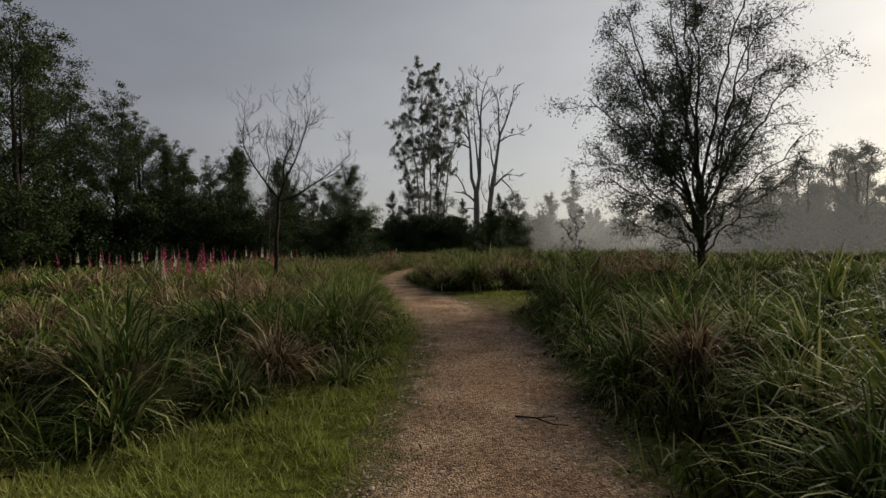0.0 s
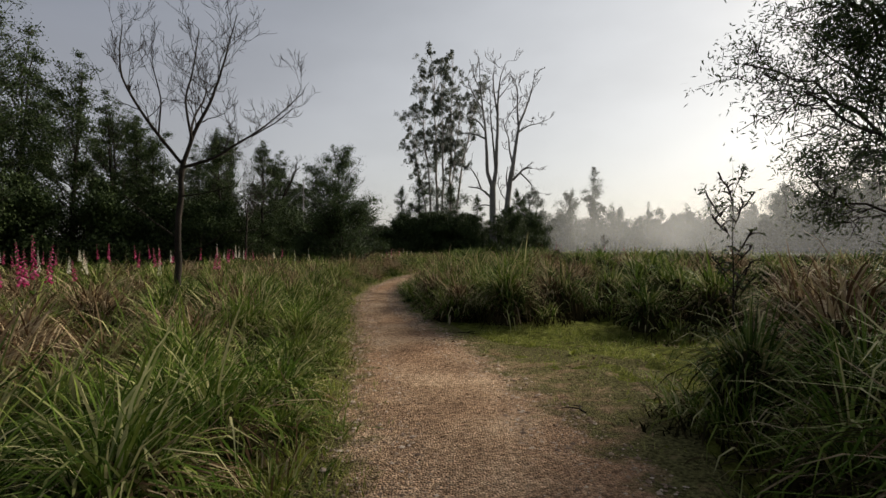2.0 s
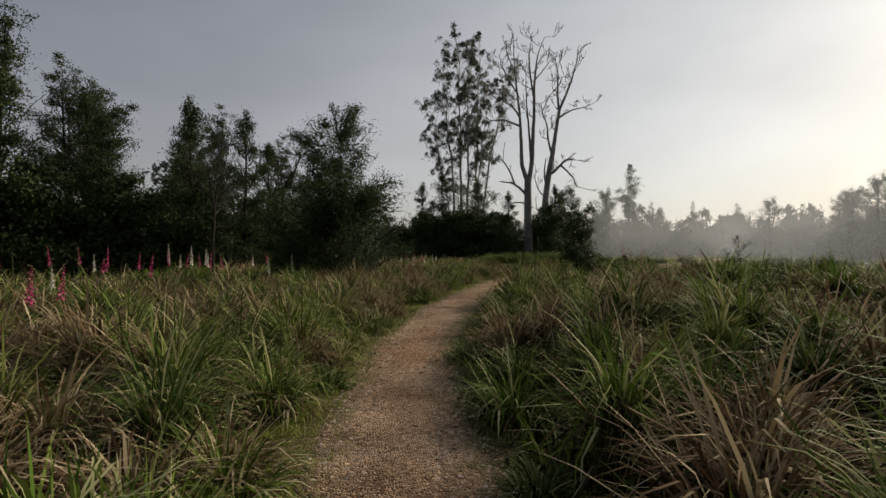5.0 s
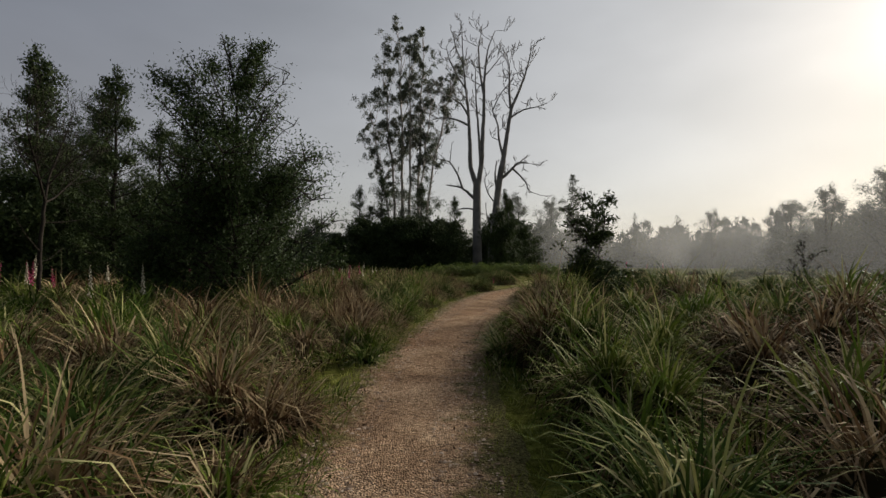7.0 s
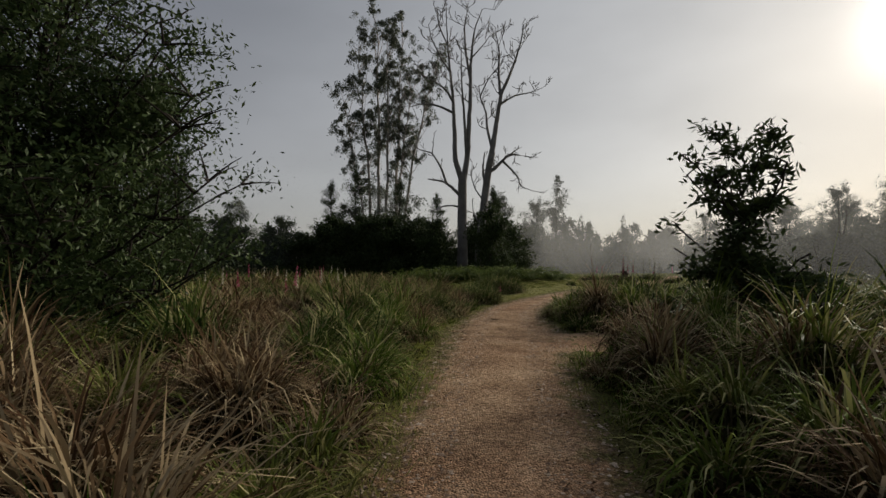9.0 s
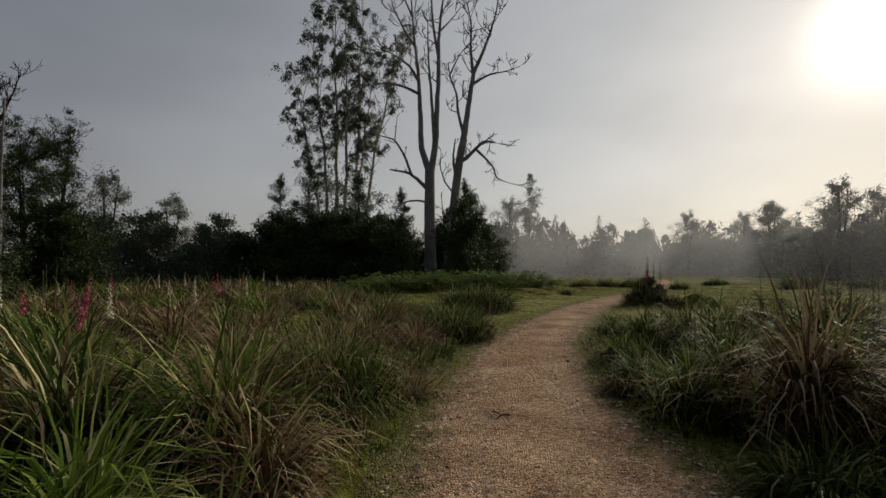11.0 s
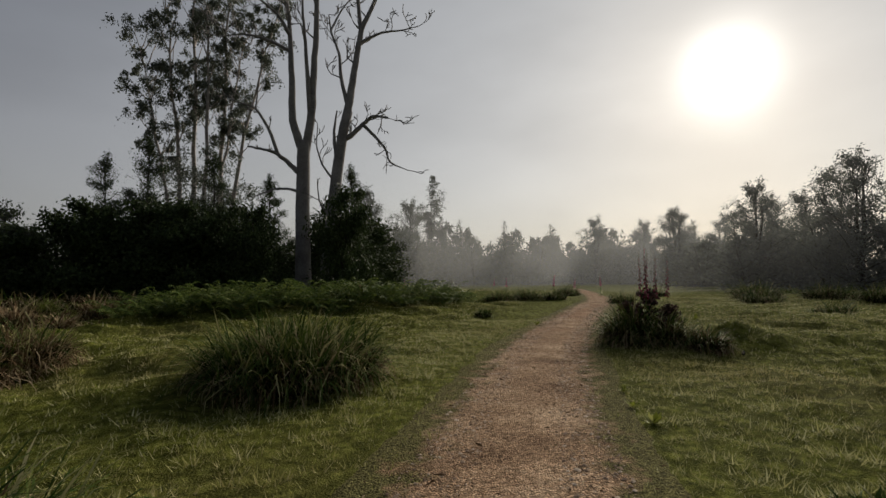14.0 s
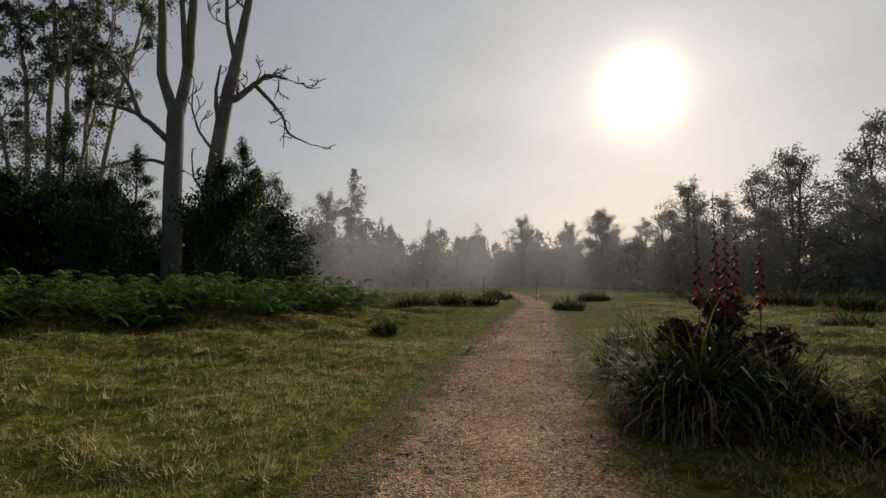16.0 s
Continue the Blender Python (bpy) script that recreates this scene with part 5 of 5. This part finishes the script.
mist_bank([(-4, 118, 0), (45, 116, 0), (98, 96, 0)], 19, 0.23, "thin pale ground mist hanging before the far trees")
mist_bank([(10, 110, 0), (52, 104, 0), (92, 82, 0)], 13, 0.2, "thin pale ground mist hanging before the far trees")
mist_bank([(14, 104, 0), (40, 84, 0), (43, 44, 0)], 15, 0.1, "thin pale ground mist hanging before the far trees")
mist_bank([(-64, 60, 0), (-10, 78, 0), (26, 112, 0)], 14, 0.05, "thin pale ground mist hanging before the far trees")
mist_bank([(8, 47, 0), (36, 44, 0), (54, 8, 0)], 12, 0.2, "thin pale ground mist over the open field")
# closing woods around and behind
k = 0
for a in np.arange(80, 330, 14):
    k += 1
    r = 95 + 14 * math.sin(k * 2.7)
    again(far_bush, 10 + r * math.sin(radians(a)), 30 + r * math.cos(radians(a)), k * 40, 2.4 + 0.4 * math.sin(k * 1.9))


# ---- saplings ----
sap = put(leafy_tree("sapling", 2.5, [(0, 0.1), (0.3, 0.25), (0.6, 0.4), (0.8, 0.35), (1, 0.12)], 18, 380, 0.075, DARK_BARK, DARK_LEAF, 0.014,
                     "thin sparse sapling rising from the tall grass", low=0.3, leaf_w=0.022, spread=0.07, twigs=3), 3.46, 13.2, 0)
put(leafy_tree("young_shrub", 3.2, [(0, 0.6), (0.25, 1.05), (0.5, 0.85), (0.75, 0.75), (1, 0.35)], 38, 7000, 0.13, DARK_BARK, DARK_LEAF, 0.03,
               "dark leafy young shrub standing in the rough grass", low=0.12, leaf_w=0.04, spread=0.12, twigs=5, trunks=2, category="shrub"), 2.6, 36.4, 0, 1.15, 1.0)
again(sap, 8.8, 37.0, 70, 0.95, 0.9, "small dark sapling in the rough grass")
again(sap, 8.2, 36.6, 150, 0.7, 0.7, "small dark sapling in the rough grass")


dock = put(leafy_tree("dock_plant", 1.05, [(0, 0.25), (0.3, 0.36), (0.6, 0.3), (0.85, 0.16), (1, 0.05)], 30, 1100, 0.075, DARK_BARK, DRYFOX, 0.01,
                      "dark brown withered dock stems standing in the sedge clump", low=0.2, leaf_w=0.045, spread=0.06, twigs=4, trunks=5, category="weed"), 9.45, 54.05, 0)
again(dock, 9.2, 54.25, 100, 0.9, 0.85)
again(dock, 9.65, 53.8, 220, 0.9, 0.75)


# ---- foxgloves ----
def foxglove(height, bells, material, label, bell=0.03):
    thing, t = new("foxglove"), Tubes()
    top = np.array([rng.normal() * 0.05, rng.normal() * 0.05, height])
    p = bezier((0, 0, -0.05), (0, 0, height * 0.5), top, 9)
    t.add(p, np.linspace(0.008, 0.003, 9), 5)
    part("stem", t.mesh("stem", STEM), thing)
    f = Tubes()
    for k in range(bells):
        u = 0.55 + 0.44 * k / bells
        b = bezier((0, 0, -0.05), (0, 0, height * 0.5), top, 101)[int(u * 100)]
        a = k * 2.4
        s = bell * (1.25 - 0.95 * (u - 0.55) / 0.45)
        d = np.array([math.cos(a), math.sin(a), -0.75])
        f.add([b, b + d * s * 0.7, b + d * s * 1.5], [s * 0.15, s * 0.4, s * 0.58], 5)
    part("flower_spike", f.mesh("flower_spike", material), thing)
    c = []
    for k in range(9):
        a = k * 2.4
        d = np.array([math.cos(a), math.sin(a), 0])
        s = np.array([-d[1], d[0], 0])
        b = np.array([0, 0, 0.05 + 0.05 * k])
        ln = 0.28 - 0.02 * k
        c.append(np.stack([b, b + d * ln * 0.5 + s * 0.05 + np.array([0, 0, 0.08]), b + d * ln, b + d * ln * 0.5 - s * 0.05 + np.array([0, 0, 0.08])]))
    part("leaf_rosette", quads_mesh("leaf_rosette", np.concatenate(c), GRASS), thing)
    tagged(thing, label, "foxglove", "foxgloves in the meadow")
    return thing


pink = put(foxglove(1.35, 28, PINK, "pink foxglove spike above the tall grass"), -4.7, 45.2, 0)
white = put(foxglove(1.3, 28, WHITE, "cream-white foxglove spike above the tall grass"), -4.8, 46.3, 0)
crimson = put(foxglove(1.35, 26, CRIMSON, "dark crimson foxglove spike rising from the sedge clump", 0.026), 9.3, 53.95, 0, 1.0, 1.3)
seed = put(foxglove(1.4, 30, DRYFOX, "reddish-brown foxglove stalk gone to seed", 0.013), -6.4, 47.5, 0)
for x, y in [(-5.0, 45.8), (-7.3, 62), (-5.8, 61), (-7.0, 48.0)]:
    again(pink, x, y, rng.uniform(0, 360), 1.0, rng.uniform(0.8, 1.05))
for x, y in [(-7.6, 48.3), (-8.4, 34.0), (-8.0, 35.2), (-9.5, 47), (-12, 41)]:
    again(white, x, y, rng.uniform(0, 360), 1.0, rng.uniform(0.9, 1.15))
again(pink, 1.85, 47.7, 40, 0.5, 0.6, "short pink foxglove beside the lawn clump")
for k in range(11):
    again((pink, pink, pink, white)[k % 4], rng.uniform(-8.3, -6.6), rng.uniform(14.4, 15.9), k * 50, 1.15, rng.uniform(1.0, 1.25))
for k in range(8):
    again(seed, 4.7 + rng.normal() * 0.7, 42.0 + rng.normal() * 0.5, k * 50, 1.0, rng.uniform(1.0, 1.25))
for k in range(22):
    again((pink, seed, white)[k % 3], rng.uniform(-16, -7), rng.uniform(20, 31), k * 50, 1.2, rng.uniform(0.9, 1.2))
# the drift of foxgloves at the foot of the wood
for k in range(46):
    u = rng.uniform()
    x, y = -24 + 12 * u + rng.normal() * 0.8, 33 + 8 * u + rng.normal() * 2.0
    again((pink, pink, white, seed)[rng.integers(0, 4)], x, y, rng.uniform(0, 360), rng.uniform(1.1, 1.5), rng.uniform(0.95, 1.45))
for k in range(30):
    x, y = rng.uniform(-15, -3), rng.uniform(46, 68)
    again((pink, seed, seed, white)[rng.integers(0, 4)], x, y, rng.uniform(0, 360), 1.0, rng.uniform(0.8, 1.1))
for k in range(24):
    x, y = rng.uniform(0, 24), rng.uniform(70, 82)
    again((pink, seed)[rng.integers(0, 2)], x, y, rng.uniform(0, 360), 1.2, rng.uniform(0.8, 1.1))
# in the clump beside the path
for x, y, s in [(9.45, 54.1, 1.42), (9.6, 54.05, 1.28), (9.8, 53.95, 1.15), (9.5, 54.3, 1.3)]:
    again(crimson, x, y, rng.uniform(0, 360), 0.9, s)
for k in range(10):
    again(seed, 5.6 + rng.normal() * 1.2, 43.0 + rng.normal() * 0.9, rng.uniform(0, 360), 0.9, rng.uniform(0.8, 1.0))


# ---- pebbles, twigs and leaves on the path ----
def build_pebbles():
    n = 90000
    y = rng.uniform(0, 66, n)
    d = rng.uniform(-1.25, 1.25, n)
    w = half_width(y)
    d = d * w
    x = path_x(y) + d
    r = rng.gamma(2.2, 0.0032, n).clip(0.002, 0.022)
    ax = np.stack([rng.uniform(0.7, 1.5, n), rng.uniform(0.7, 1.5, n), rng.uniform(0.4, 0.8, n)], 1) * r[:, None]
    a = rng.uniform(0, 6.283, n)
    c, s = np.cos(a), np.sin(a)
    z = 0.012 + np.zeros(n)
    unit = np.array([(1, 0, 0), (0, 1, 0), (-1, 0, 0), (0, -1, 0), (0, 0, 1), (0, 0, -1)], float)
    v = unit[None] * ax[:, None, :]
    vx = v[..., 0] * c[:, None] - v[..., 1] * s[:, None] + x[:, None]
    vy = v[..., 0] * s[:, None] + v[..., 1] * c[:, None] + y[:, None]
    vv = np.stack([vx, vy, v[..., 2] + z[:, None]], -1).reshape(-1, 3)
    tri = np.array([0, 1, 4, 1, 2, 4, 2, 3, 4, 3, 0, 4])
    loops = ((np.arange(n) * 6)[:, None] + tri).ravel()
    ob = new("pebbles", raw_mesh("pebbles", vv, loops, np.arange(n * 4) * 3, PEBBLE))
    tagged(ob, "loose brown and pale gravel stones on the path", "gravel", kind="stuff")


build_pebbles()


def build_litter():
    """Fallen leaves and bits of straw along both edges of the path."""
    n = 5200
    y = rng.uniform(0.5, 64, n)
    d = rng.choice([-1, 1], n) * (half_width(y) + rng.normal(0.0, 0.2, n))
    inner = rng.uniform(size=n) < 0.18
    d = np.where(inner, rng.uniform(-1, 1, n) * half_width(y), d)
    c = np.stack([path_x(y) + d, y, np.full(n, 0.022)], 1)
    # more of it strewn over the trodden bay
    m = 900
    bay = np.stack([rng.uniform(0.9, 4.6, m), rng.uniform(10.6, 14.2, m), np.zeros(m)], 1)
    bay[:, 2] = np.maximum(0, rise(bay[:, 0], bay[:, 1])) + 0.03
    c, n = np.concatenate([c, bay]), n + m
    a = rng.uniform(0, 6.283, n)
    ln, wd = rng.gamma(3, 0.014, n).clip(0.015, 0.12), rng.uniform(0.006, 0.02, n)
    u = np.stack([np.cos(a), np.sin(a), rng.normal(0, 0.2, n)], 1) * (ln * 0.5)[:, None]
    w = np.stack([-np.sin(a), np.cos(a), rng.normal(0, 0.3, n)], 1) * (wd * 0.5)[:, None]
    v = np.stack([c - u, c + w + [0, 0, 0.006], c + u, c - w], 1).reshape(-1, 3)
    tagged(new("leaf_litter", quads_mesh("leaf_litter", v, STRAW)), "brown fallen leaves and straw along the path edges", "leaf litter", kind="stuff")


build_litter()


def twig(x, y, turn, length, label):
    thing, t = new("twig"), Tubes()
    t.add([(0, 0, 0.02), (length * 0.4, 0.02, 0.03), (length * 0.75, -0.03, 0.025), (length, 0.02, 0.02)], [0.008, 0.007, 0.005, 0.003], 5)
    t.add([(length * 0.4, 0.02, 0.03), (length * 0.6, 0.1, 0.035), (length * 0.7, 0.16, 0.02)], [0.005, 0.004, 0.002], 4)
    part("stick", t.mesh("stick", DARK_BARK), thing)
    thing.matrix_basis = pose(UNIT * x, UNIT * y, 0.008, 0, 0, turn)
    tagged(thing, label, "twig")
    return thing


twig(0.55, 4.1, -35, 0.45, "short forked dead twig lying on the gravel")
twig(0.1, 14.9, -20, 0.35, "short forked dead twig lying on the gravel")
twig(2.45, 12.9, 140, 0.5, "bent pale dead stick lying on the grass")
twig(1.1, 11.0, 100, 0.2, "short dead twig lying on the gravel")
twig(0.3, 41.6, 40, 0.2, "short dead twig lying on the gravel")
twig(1.6, 47.3, 80, 0.22, "short dead twig lying on the gravel")


def log(x, y, turn, length, radius):
    thing, t = new("log"), Tubes()
    t.add([(0, 0, radius), (length * 0.1, 0, radius), (length * 0.6, 0.02, radius * 1.1), (length, 0.05, radius * 1.3), (length * 1.02, 0.05, radius * 1.3)], [radius * 0.2, radius, radius * 0.95, radius * 0.8, 0.004], 9)
    part("wood", t.mesh("wood", DARK_BARK), thing)
    thing.matrix_basis = pose(UNIT * x, UNIT * y, UNIT * float(rise(np.array(x), np.array(y))) - 0.01, 0, 0, turn)
    tagged(thing, "short dark rotting log lying on the lawn", "log")


log(10.0, 52.55, 35, 0.5, 0.03)


def weed(x, y, size):
    thing = new("weed")
    c = []
    for k in range(14):
        a, el = k * 2.4, rng.uniform(0.3, 1.1)
        d = np.array([math.cos(a) * math.cos(el), math.sin(a) * math.cos(el), math.sin(el)])
        side = np.array([-math.sin(a), math.cos(a), 0])
        ln = size * rng.uniform(0.6, 1.1)
        c.append(np.stack([d * 0.01, d * ln * 0.55 + side * ln * 0.2, d * ln, d * ln * 0.55 - side * ln * 0.2]))
    part("leaf_rosette", quads_mesh("leaf_rosette", np.concatenate(c), LAWN), thing)
    thing.matrix_basis = pose(UNIT * x, UNIT * y, UNIT * float(rise(np.array(x), np.array(y))), 0, 0, 0)
    tagged(thing, "small yellow-green leafy weed at the path edge", "weed", "weeds on the lawn")


for x, y, size in [(5.95, 50.45, 0.12), (5.75, 49.95, 0.14), (6.3, 51.0, 0.09), (9.5, 58.2, 0.16), (14.2, 57.5, 0.2), (1.5, 13.2, 0.12), (2.4, 12.9, 0.1), (-1.5, 4.6, 0.1), (-1.9, 5.0, 0.12)]:
    weed(x, y, size)
